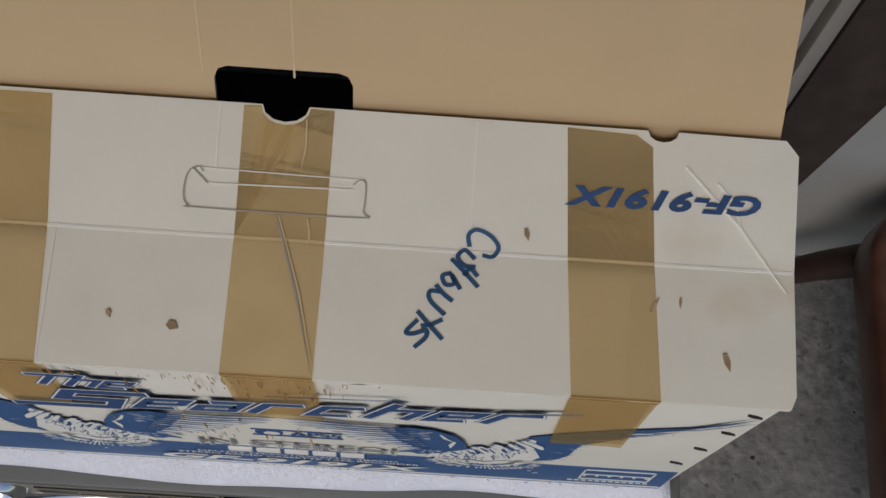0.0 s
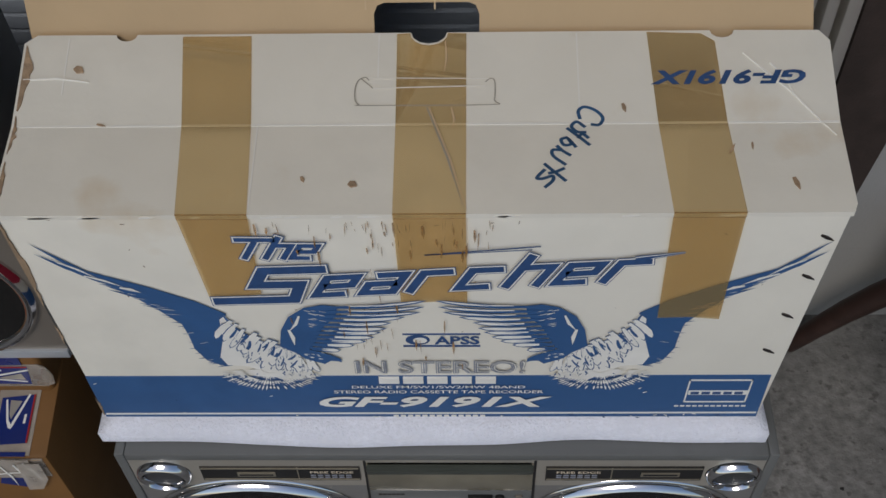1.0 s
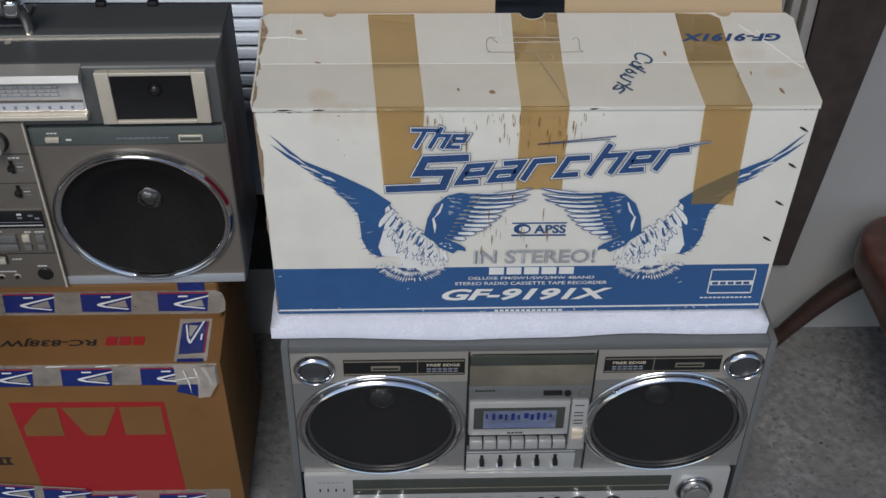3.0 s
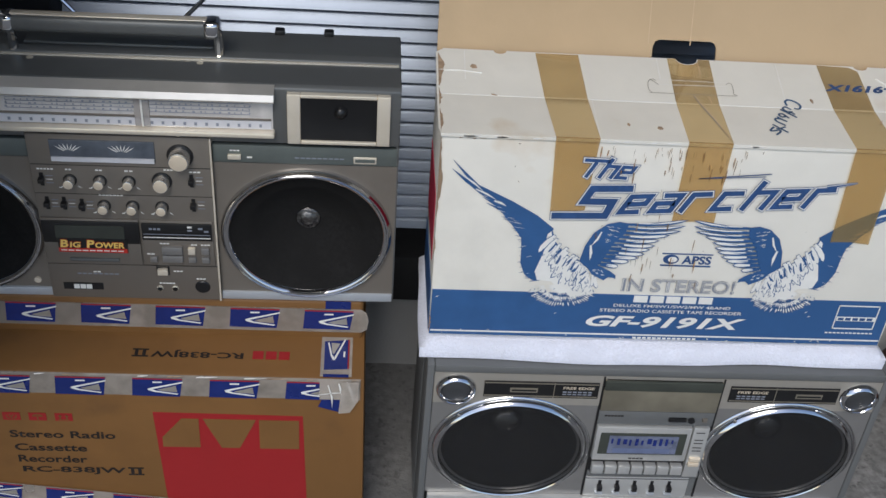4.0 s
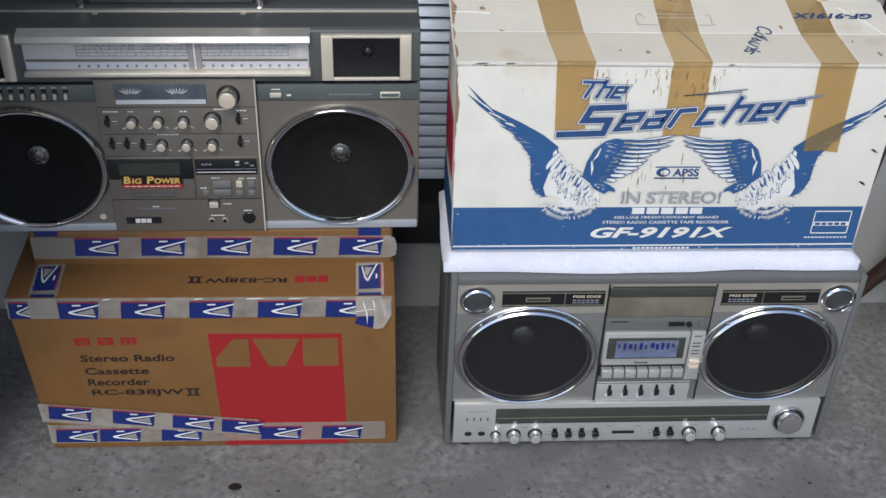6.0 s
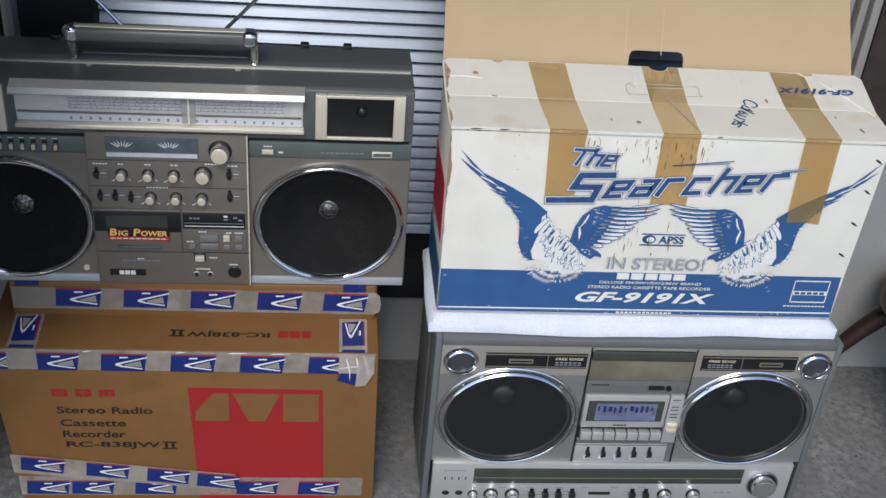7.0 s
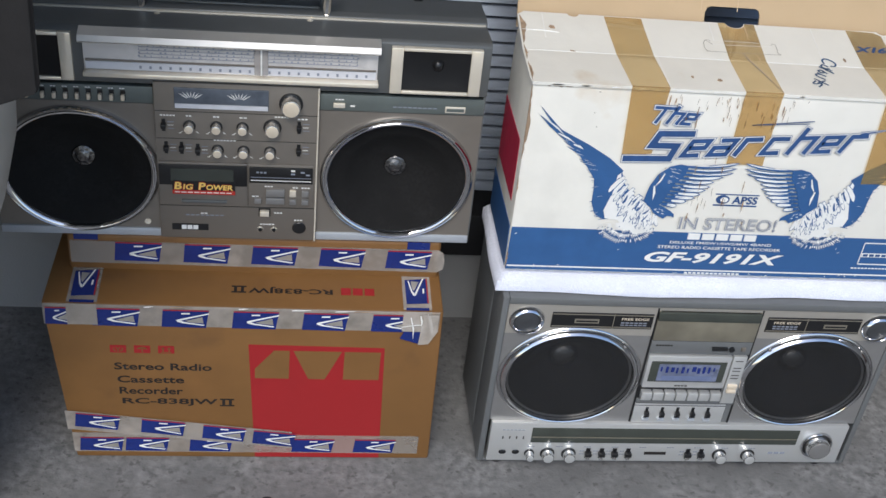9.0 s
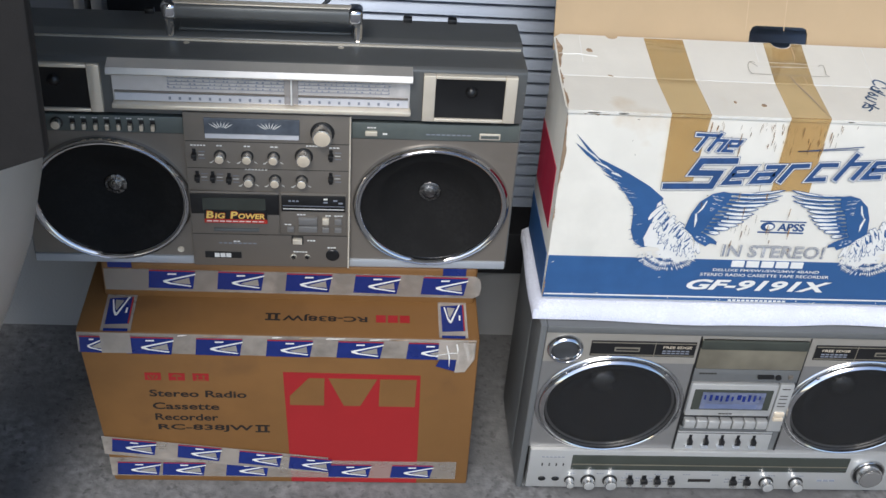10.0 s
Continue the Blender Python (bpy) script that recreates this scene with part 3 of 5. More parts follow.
        part("tape", prism([(fx0, z0), ((fx0 + fx1) / 2, (z0 + z1) / 2 + 0.002), (fx1, z1), (tx1, 0.695), (tx0, 0.695)], lambda u, v, h: F(u, v, 0.0026 + h), 0.0003), TAPE_TAN, t, "tan packing tape")
        part("tape", prism(rect(tx0, 0.6952, tx1, 0.701), front(0.117), 0.0006), TAPE_TAN, t, "tan packing tape")
    # front print
    part("blue_band", prism([(-0.3665, 0.4055), (0.2175, 0.4055), (0.2165, 0.4775), (-0.3665, 0.4765)], F, 0.0006), BLUE, t, "blue printed band")
    part("printed_line", prism([(-0.365, 0.4105), (0.216, 0.4125), (0.216, 0.4145), (-0.365, 0.4125)], F, 0.0012), WHITE_INK, t)
    for flip in (False, True):
        for bm, m in zip(plume(F, flip), (BLUE, WHITE_INK, BLUE)):
            part("plume_print", bm, m, t, "blue and white sweeping plume print" if m is BLUE else "", smooth=None)
    slope = lambda u: 0.6005 + 0.083 * (u + 0.17)
    slanted_word(t, "The", ((-0.209, 0.023), (-0.1855, 0.013), (-0.1665, 0.013)), 0.0145, 0.004, 0.5, lambda u: 0.6505 - 0.02 * (u + 0.2))
    slanted_word(t, "S", ((-0.205, 0.034),), 0.039, 0.0085, 0.3, lambda u: 0.5945 + 0.02 * (u + 0.2))
    slanted_word(t, "earcher", [(-0.1545 + 0.0362 * i, 0.0228) for i in range(7)], 0.0225, 0.0062, 0.5, slope)
    for k, (w, m) in enumerate(((0.0078, BLUE_INK), (0.0056, WHITE_INK), (0.0034, BLUE_INK))):
        part("lettering", ribbon([(0.0835, 0.6465), (0.1185, 0.6545)], w, F, 0.00302 + 0.00012 * k, taper=0.75), m, t, smooth=None)
    for p, q, w in (((-0.07, 0.6525), (0.014, 0.6625), 0.0014), ((-0.07, 0.6525), (0.008, 0.6585), 0.001)):
        part("printed_line", ribbon([p, q], w, F, 0.0032), BLUE_INK, t, smooth=None)
    for x0, z0, x1, z1 in ((-0.0915, 0.5235, -0.0288, 0.5255), (-0.0915, 0.5415, -0.0288, 0.543)):
        part("printed_line", prism(rect(x0, z0, x1, z1), F, 0.0008), BLUE_INK, t)
    lettering("lettering", "APSS", -0.066, 0.5275, -0.0295, 0.54, BLUE_INK, t, y=0.12, bold=0.03, lift=0.001)
    part("printed_mark", lathe([(0.007, 0), (0.007, 0.0008)], -0.0795, 0.12, 0.5338, 20, ex=1.4), BLUE_INK, t)
    part("printed_mark", lathe([(0.004, 0), (0.004, 0.0012)], -0.0775, 0.12, 0.5338, 20, ex=1.4), WHITE_INK, t)
    lettering("lettering", "IN STEREO!", -0.134, 0.4835, 0.009, 0.504, GREY_INK, t, y=0.12, bold=0.03, lift=0.0021)
    lettering("lettering", "IN STEREO!", -0.1335, 0.4845, 0.0085, 0.503, CARTON_WHITE, t, y=0.12, bold=-0.004, lift=0.0023)
    lettering("lettering", "IN STEREO!", -0.1325, 0.485, 0.0075, 0.5025, GREY_INK, t, y=0.12, bold=-0.022, lift=0.0025)
    part("printed_logo", bars(-0.115, 0.4668, -0.012, 0.4762, F, 5, 0.16, 0.0024), WHITE_INK, t, "white printed bars")
    lettering("lettering", "DELUXE FM/SW1/SW2/MW 4BAND", -0.139, 0.459, 0.01, 0.4635, WHITE_INK, t, y=0.12, bold=0.01, lift=0.0024)
    lettering("lettering", "STEREO RADIO CASSETTE TAPE RECORDER", -0.155, 0.4505, 0.026, 0.4555, WHITE_INK, t, y=0.12, bold=0.01, lift=0.0024)
    lettering("lettering", "GF-9191X", -0.17, 0.426, 0.034, 0.4445, WHITE_INK, t, y=0.12, bold=0.035, shear=0.3, lift=0.0024)
    part("printed_text", bars(-0.106, 0.4065, -0.022, 0.409, F, 13, 0.3, 0.0012), WHITE_INK, t)
    for pts in (rect(0.149, 0.469, 0.203, 0.4705), rect(0.149, 0.432, 0.203, 0.4335), rect(0.149, 0.432, 0.1503, 0.4705), rect(0.2017, 0.432, 0.203, 0.4705), rect(0.151, 0.4455, 0.2015, 0.452)):
        part("printed_logo", prism(pts, F, 0.0012), WHITE_INK, t)
    part("printed_logo", bars(0.153, 0.4468, 0.2, 0.4508, F, 5, 0.25, 0.0016), BLUE_INK, t)
    part("printed_text", bars(0.142, 0.4245, 0.206, 0.4262, F, 12, 0.3, 0.0012), WHITE_INK, t)
    lettering("lettering", "GF-9191X", 0.096, 0.24, 0.21, 0.2545, BLUE_INK, t, to3=U, turned=True, bold=0.04, shear=0.3, lift=0.0014)
    # loose marker scrawl, from its big hook down to the last zigzag
    for line in ([(0.0435, 0.207), (0.0425, 0.215), (0.047, 0.219), (0.055, 0.2155), (0.06, 0.208), (0.057, 0.2015), (0.051, 0.202)], [(0.047, 0.199), (0.041, 0.2045), (0.037, 0.2), (0.041, 0.1945), (0.0475, 0.194)],
                 [(0.0335, 0.1985), (0.0415, 0.19), (0.0495, 0.181)], [(0.049, 0.188), (0.0445, 0.1925), (0.041, 0.188)], [(0.034, 0.189), (0.029, 0.187), (0.031, 0.1815), (0.036, 0.1825), (0.034, 0.188), (0.0395, 0.179)],
                 [(0.0255, 0.181), (0.03, 0.1755), (0.0355, 0.171)], [(0.029, 0.1765), (0.0225, 0.1765), (0.023, 0.1705), (0.0315, 0.162)], [(0.016, 0.1635), (0.0225, 0.156), (0.031, 0.1465)], [(0.0305, 0.159), (0.024, 0.1555), (0.0185, 0.154)],
                 [(0.0165, 0.158), (0.0105, 0.15), (0.0145, 0.149), (0.0215, 0.1515), (0.0215, 0.147), (0.0155, 0.1405)]):
        part("marker_stroke", ribbon(curve(line, 5), 0.0026, U, 0.0008), MARKER, t, smooth=None)
    # staples, rust runs, torn corners
    for x, z in ((0.217, 0.668), (0.2145, 0.62), (0.2105, 0.568), (0.2065, 0.516)):
        part("staple", prism(stroke((x - 0.005, z + 0.003), (x + 0.005, z - 0.003), 0.0026), F, 0.0014), STAPLE, t)
    rng = random.Random(11)
    for i in range(34):
        x = rng.choice((rng.uniform(-0.19, -0.1), rng.uniform(-0.1, -0.03), rng.uniform(-0.13, -0.03)))
        z = rng.uniform(0.655, 0.692) if i < 22 else rng.uniform(0.5, 0.6)
        part("rust_run", prism(stroke((x, z), (x + rng.uniform(-0.001, 0.001), z - rng.uniform(0.006, 0.022)), rng.uniform(0.0008, 0.0022)), front(0.1166), 0.0002), RUST, t, smooth=None)
    for i in range(84):
        if i < 46:
            x, z, L = rng.uniform(-0.19, 0.0), 0.692 - rng.random() ** 2 * 0.03, rng.uniform(0.003, 0.014)
        else:
            x, z, L = rng.gauss(-0.117, 0.014), rng.uniform(0.52, 0.64), rng.uniform(0.006, 0.024)
        part("scratch", prism(stroke((x, z), (x + rng.uniform(-0.001, 0.001), z - L), rng.uniform(0.0003, 0.0008)), front(0.1174), 0.0002), RUST, t, smooth=None)
    for i in range(14):
        x = rng.uniform(-0.36, 0.22)
        part("torn_edge", prism(stroke((x, 0.6972), (x + rng.uniform(0.006, 0.024), 0.6978), 0.002), front(0.1169), 0.0004), CREASE, t, smooth=None)
    def frayed(to3, pairs):
        inner = [(u + du * rng.uniform(0.25, 1.0), v + dv * rng.uniform(0.25, 1.0)) for u, v, du, dv in pairs]
        return prism([(u, v) for u, v, du, dv in pairs] + inner[::-1], to3, 0.0011)
    lean = lambda z: -0.3705 + (0.7 - z) / 0.295 * 0.0035
    for y0, y1, w in ((0.1205, 0.168, 0.006), (0.176, 0.214, 0.004), (0.219, 0.285, 0.009)):
        part("torn_edge", frayed(U, [(-0.3712, y0 + (y1 - y0) * k / 11, w * math.sin(math.pi * (k + 0.3) / 11.6), 0) for k in range(12)]), KRAFT_TORN, t, smooth=None)
    for z0, z1, w in ((0.585, 0.694, 0.0055), (0.53, 0.556, 0.0025), (0.408, 0.44, 0.0028)):
        part("torn_edge", frayed(F, [(lean(z0 + (z1 - z0) * k / 15) - 0.0004, z0 + (z1 - z0) * k / 15, w * math.sin(math.pi * (k + 0.3) / 15.6), 0) for k in range(16)]), KRAFT_TORN, t, smooth=None)
    for x0, x1, w in ((-0.368, -0.31, 0.0035), (-0.26, -0.2, 0.002), (0.09, 0.15, 0.0022), (0.195, 0.227, 0.003)):
        part("torn_edge", frayed(F, [(x0 + (x1 - x0) * k / 15, 0.6955, 0, -w * math.sin(math.pi * (k + 0.3) / 15.6)) for k in range(16)]), KRAFT_TORN, t, smooth=None)
    for i in range(46):
        low = i < 26
        x, z = rng.uniform(-0.36, 0.21), (0.4055 + abs(rng.gauss(0, 0.004))) if low else rng.uniform(0.41, 0.475)
        if not low and -0.18 < x < 0.05:
            continue
        part("scuff", prism(stroke((x, z), (x + rng.uniform(-0.004, 0.004), z + rng.uniform(-0.002, 0.003)), rng.uniform(0.0006, 0.0018 if low else 0.0009)), front(0.1178), 0.0003), WHITE_INK if i % 3 else BLUE_INK, t, smooth=None)
    for i in range(26):
        x, z = rng.uniform(-0.35, 0.21), rng.uniform(0.485, 0.69)
        part("scuff", prism(stroke((x, z), (x + rng.uniform(-0.005, 0.005), z + rng.uniform(-0.003, 0.003)), rng.uniform(0.0004, 0.001)), front(0.1176), 0.0002), RUST, t, smooth=None)
    # printed left side
    S = lambda u, v, h: Vector((-0.3705 + (0.7 - v) / 0.295 * 0.0035 - h, u, v))
    part("side_print", prism(rect(0.126, 0.407, 0.28, 0.474), S, 0.0008), BLUE, t)
    part("side_print", prism(rect(0.142, 0.505, 0.27, 0.6), S, 0.0008), RED_SIDE, t, "red printed panel on the side")
    # upright rear flap with a hand hole
    hole, x0, x1 = (-0.1085, -0.029, 0.71, 0.745), -0.3715, 0.2255
    flap = bmesh.new()
    yy = lambda z: 0.2745 + (z - 0.722) * 0.4
    def slab(u0, v0, u1, v1):
        prism(rect(u0, v0, u1, v1), lambda u, v, h: Vector((u - (0.03 * (v - 0.7) / 0.2 if u > 0.2 else 0), yy(v) + 0.0035 - h, v)), 0.0035, flap)
    slab(x0, 0.705, hole[0], 0.745), slab(hole[1], 0.705, x1, 0.745), slab(x0, 0.745, x1, 0.95)
    for cx, sx in ((hole[0], 1), (hole[1], -1)):
        prism([(cx, 0.7453), (cx + sx * 0.009, 0.7453), (cx + sx * 0.0027, 0.7428), (cx, 0.7365)], lambda u, v, h: Vector((u, yy(v) + 0.0035 - h, v)), 0.0034, flap)
    bmesh.ops.remove_doubles(flap, verts=flap.verts, dist=0.00005)
    fl = part("rear_flap", flap, KRAFT_IN, t, "plain brown inner face of the raised rear flap", smooth=None)
    for x in (-0.063, -0.115):
        part("crease", prism(rect(x, 0.74, x + 0.0012, 0.80), lambda u, v, h: Vector((u, yy(v) - h, v)), 0.0003), KRAFT_LINE, fl)
    return t


# ---- towel ----
def towel():
    bm = bmesh.new()
    nx, ny = 64, 14
    rng = random.Random(3)
    x0, x1, y0, y1 = -0.3765, 0.231, 0.1085, 0.3
    top, low = [], []
    for j in range(ny + 1):
        for i in range(nx + 1):
            u, v = x0 + (x1 - x0) * i / nx, y0 + (y1 - y0) * j / ny
            edge = noise.noise((u * 9, v * 9, 0)) * 0.004
            inside = min(1.0, 6 * min(i / nx, 1 - i / nx) * 4, 5 * j / ny)
            h = 0.4015 - (1 - inside) * 0.012 + (noise.noise((u * 30, v * 30, 2)) * 0.0015 if j < 2 else -0.0005)
            yy = v + (edge if j == 0 else 0) + (0.003 * math.sin(u * 12) if j == 0 else 0)
            top.append(bm.verts.new((u + (edge if i in (0, nx) else 0), yy, h)))
            low.append(bm.verts.new((u + (edge if i in (0, nx) else 0), yy + (0.001 if j == 0 else 0), 0.372)))
    w = nx + 1
    for j in range(ny):
        for i in range(nx):
            a = j * w + i
            bm.faces.new((top[a], top[a + 1], top[a + w + 1], top[a + w]))
            bm.faces.new((low[a], low[a + w], low[a + w + 1], low[a + 1]))
    for i in range(nx):
        bm.faces.new((low[i], low[i + 1], top[i + 1], top[i]))
        a = ny * w + i
        bm.faces.new((low[a + 1], low[a], top[a], top[a + 1]))
    for j in range(ny):
        a = j * w
        bm.faces.new((low[a + w], low[a], top[a], top[a + w]))
        a = j * w + nx
        bm.faces.new((low[a], low[a + w], top[a + w], top[a]))
    return solid("towel", bm, TOWEL, "folded white terry towel under the printed carton", "towel", smooth=80)


# ---- shared radio parts ----
def holed_panel(x0, x1, z0, z1, y, deep, cx, cz, rx, rz, seg=64):
    """A flat front with an oval opening."""
    bm = bmesh.new()
    rim, edge, back = [], [], []
    for i in range(seg):
        a = 2 * math.pi * (i + 0.5) / seg
        c, s = math.cos(a), math.sin(a)
        k = min((x1 - cx if c > 0 else cx - x0) / max(abs(c), 1e-6), (z1 - cz if s > 0 else cz - z0) / max(abs(s), 1e-6))
        rim.append(bm.verts.new((cx + rx * c, y, cz + rz * s)))
        back.append(bm.verts.new((cx + rx * c, y + deep, cz + rz * s)))
        edge.append(bm.verts.new((cx + k * c, y, cz + k * s)))
    for i in range(seg):
        j = (i + 1) % seg
        bm.faces.new((rim[i], rim[j], edge[j], edge[i]))
        bm.faces.new((rim[j], rim[i], back[i], back[j]))
    for px, pz in ((x0, z0), (x1, z0), (x1, z1), (x0, z1)):
        i = min(range(seg), key=lambda n: (edge[n].co.x - px) ** 2 + (edge[n].co.z - pz) ** 2)
        edge[i].co.x, edge[i].co.z = px, pz
    bmesh.ops.recalc_face_normals(bm, faces=bm.faces)
    return bm



def grilled_speaker(t, x, z, y, r, ez, label):
    """A woofer behind a flat metal grille, held by a chrome ring that slopes up towards the grille."""
    g = r - 0.0112
    ring = part("speaker_ring", lathe([(r + 0.0012, 0.0), (r, 0.0016), (r - 0.0022, 0.002), (r - 0.0024, 0.0008), (r - 0.0036, 0.0008), (r - 0.0042, 0.003), (r - 0.0072, 0.0066), (r - 0.0098, 0.0082), (g, 0.0074), (g, 0.0)], x, y, z, 72, ez=ez, hollow=True), CHROME, t, "polished chrome speaker ring", smooth=50)
    for i in range(4):
        a = radians(45 + 90 * i)
        part("screw", lathe([(0.0028, 0.0), (0.0028, 0.0016), (0.0012, 0.0022), (0.0003, 0.0022)], x + (r - 0.0056) * math.cos(a), y - 0.0042, z + (r - 0.0056) * ez * math.sin(a), 12), KNOB_SIDE, ring)
    cone = part("speaker_cone", lathe([(g, -0.0005), (g * 0.93, -0.003), (g * 0.8, -0.006), (g * 0.72, -0.014), (g * 0.27, -0.052), (0.0005, -0.053)], x, y, z, 48, ez=ez, hollow=True), BLACK_CONE, t, label, smooth=60)
    part("dust_cap", lathe([(0.0235, -0.053), (0.0225, -0.048), (0.017, -0.043), (0.009, -0.0402), (0.0005, -0.0395)], x, y, z, 28), FOIL, cone, "shiny domed dust cap", smooth=80)
    part("grille", lathe([(g + 0.0004, 0.0054), (g * 0.6, 0.0062), (0.0005, 0.0066)], x, y, z, 48, ez=ez, hollow=True), GRILLE, t, "dark woven metal grille", smooth=60)
    return ring


def speaker(t, x, z, y, r, ez, ring_w, label, cone_m=None):
    R = part("speaker_ring", lathe([(r - ring_w, -0.002), (r - ring_w, 0.004), (r - ring_w * 0.75, 0.0085), (r - ring_w * 0.55, 0.0088), (r - ring_w * 0.48, 0.006), (r - ring_w * 0.38, 0.006), (r - ring_w * 0.3, 0.0085), (r - ring_w * 0.1, 0.0055), (r, 0.0), (r, -0.002), (r - ring_w, -0.002)], x, y, z, 64, ez=ez, hollow=True), CHROME, t, "polished chrome speaker ring", smooth=50)
    ri = r - ring_w
    cone = part("speaker_cone", lathe([(ri + 0.0005, 0.0025), (ri * 0.96, 0.0005), (ri * 0.9, -0.004), (ri * 0.8, -0.006), (ri * 0.72, -0.012), (ri * 0.25, -0.036), (0.0005, -0.037)], x, y, z, 48, ez=ez, hollow=True), cone_m or BLACK_CONE, t, label, smooth=60)
    part("dust_cap", lathe([(0.0165, -0.0385), (0.016, -0.036), (0.014, -0.0335), (0.0115, -0.0345), (0.0095, -0.032), (0.006, -0.0308), (0.0005, -0.0305)], x, y, z, 24), FOIL, cone, "dark crinkled dust cap", smooth=80)
    return R


def knob(t, x, z, y, r, deep, m=None, name="knob", base=None):
    k = part(name, lathe([(r, 0), (r, deep * 0.75), (r * 0.94, deep * 0.93), (r * 0.86, deep * 0.95), (0.0004, deep * 0.95)], x, y, z, 24), KNOB_SIDE, t, smooth=40)
    part("face", lathe([(r * 0.84, deep * 0.94), (r * 0.84, deep * 0.98), (r * 0.78, deep), (0.0004, deep * 0.99)], x, y, z, 24), m or KNOB, k, smooth=40)
    part("collar", lathe([(r * 1.22, 0), (r * 1.22, 0.0015), (r * 0.9, 0.002), (0.0004, 0.002)], x, y, z, 24), base or BLACK, k)
    return k


def slider(t, x, z, y, h=0.018, w=0.0045, capm=None):
    s = part("slider_slot", cbox(x - w / 2, x + w / 2, y - 0.0008, y + 0.003, z - h / 2, z + h / 2), BLACK, t)
    part("slider_cap", cbox(x - w * 0.75, x + w * 0.75, y - 0.008, y, z - h * 0.12, z + h * 0.2, bevel=0.0008), capm or BLACK, s)
    return s


# ---- dark grey portable stereo ----
def dark_stereo():
    Y, X0, X1, C = 0.187, -1.062, -0.4115, -0.737
    t = thing("portable_stereo", (C, 0.27, 0.4), "dark grey metal portable stereo with two large chrome-ringed speakers", "stereo")
    bm = bmesh.new()
    side = [(Y + 0.056, 0.4045), (Y + 0.056, 0.634), (Y - 0.004, 0.638), (Y - 0.004, 0.7105), (Y + 0.002, 0.7145), (0.245, 0.7115), (0.2455, 0.7155), (0.258, 0.718), (0.321, 0.7135), (0.33, 0.707), (0.334, 0.4045)]
    A = [bm.verts.new((X0, y, z)) for y, z in side]
    B = [bm.verts.new((X1, y, z)) for y, z in side]
    k = len(side)
    bm.faces.new(A), bm.faces.new(B[::-1])
    for i in range(k):
        bm.faces.new((A[i], B[i], B[(i + 1) % k], A[(i + 1) % k]))
    bmesh.ops.recalc_face_normals(bm, faces=bm.faces)
    bmesh.ops.bevel(bm, geom=list(bm.edges), offset=0.0018, segments=2, affect="EDGES", profile=0.5)
    part("body", bm, GUNMETAL_DARK, t, "dark grey shell")
    for x0, x1 in ((X0, X0 + 0.004), (X1 - 0.004, X1)):
        part("side_wall", cbox(x0, x1, Y + 0.0005, Y + 0.06, 0.4005, 0.636, bevel=0.001), GUNMETAL_DARK, t)
    part("base_plate", cbox(X0 + 0.004, X1 - 0.004, Y + 0.004, 0.334, 0.4, 0.4043), GUNMETAL_DARK, t)
    part("trim_line", cbox(X0 + 0.004, X1 - 0.003, 0.2425, 0.2455, 0.7112, 0.7138), SATIN, t)
    # speaker panels, centre panel
    for x0, x1 in ((X0 + 0.002, -0.846), (-0.632, X1 - 0.002)):
        part("front_panel", holed_panel(x0, x1, 0.4, 0.6075, Y, 0.012, -0.949 if x0 < -0.9 else -0.5225, 0.5045, 0.0967, 0.0885), GUNMETAL, t, smooth=None)
        part("bottom_strip", cbox(x0, x1, Y - 0.003, Y + 0.01, 0.4005, 0.4125, bevel=0.001), STRIP, t, "pale metal bottom strip")
        part("switch_strip", cbox(x0, x1, Y - 0.0015, Y + 0.01, 0.6085, 0.6325, bevel=0.001), GREEN_GREY, t)
    P = Y - 0.007
    part("centre_panel", cbox(-0.8455, -0.6325, P, Y + 0.01, 0.4015, 0.6435, bevel=0.0015), GUNMETAL, t)
    part("panel_groove", cbox(-0.8445, -0.6335, P - 0.0004, P + 0.002, 0.6015, 0.6023), BLACK, t)
    part("panel_groove", cbox(-0.8445, -0.6335, P - 0.0004, P + 0.002, 0.5608, 0.5614), BLACK, t)
    part("panel_edge", cbox(-0.6342, -0.6322, P - 0.0014, P + 0.002, 0.4015, 0.6435), SATIN, t)
    for x in (-0.949, -0.5225):
        speaker(t, x, 0.5045, Y, 0.1065, 0.915, 0.0125, "black woofer behind a dark mesh")
    # horn tweeters
    for x0, x1 in ((-1.06, -0.941), (-0.5425, -0.4235)):
        H = Y - 0.004
        fr = bmesh.new()
        z0, z1 = 0.642, 0.7075
        for q in ((x0, x0 + 0.0155, z0, z1), (x1 - 0.0155, x1, z0, z1), (x0 + 0.0155, x1 - 0.0155, z0, z0 + 0.0045), (x0 + 0.0155, x1 - 0.0155, z1 - 0.0045, z1)):
            add_box(fr, q[0], q[1], H - 0.007, H + 0.001, q[2], q[3], bevel=0.0012)
        horn = part("horn_frame", fr, SATIN, t, "pale gold horn tweeter frame")
        hb = bmesh.new()
        ring = [[(x0 + 0.0155, z0 + 0.0045), (x1 - 0.0155, z0 + 0.0045), (x1 - 0.0155, z1 - 0.0045), (x0 + 0.0155, z1 - 0.0045)],
                [(x0 + 0.032, z0 + 0.013), (x1 - 0.032, z0 + 0.013), (x1 - 0.032, z1 - 0.011), (x0 + 0.032, z1 - 0.011)]]
        va = [hb.verts.new((x, H - 0.004, z)) for x, z in ring[0]]
        vb = [hb.verts.new((x, H - 0.0012, z)) for x, z in ring[1]]
        for i in range(4):
            hb.faces.new((va[i], va[(i + 1) % 4], vb[(i + 1) % 4], vb[i]))
        hb.faces.new(vb)
        bmesh.ops.recalc_face_normals(hb, faces=hb.faces)
        part("horn", hb, BLACK, horn)
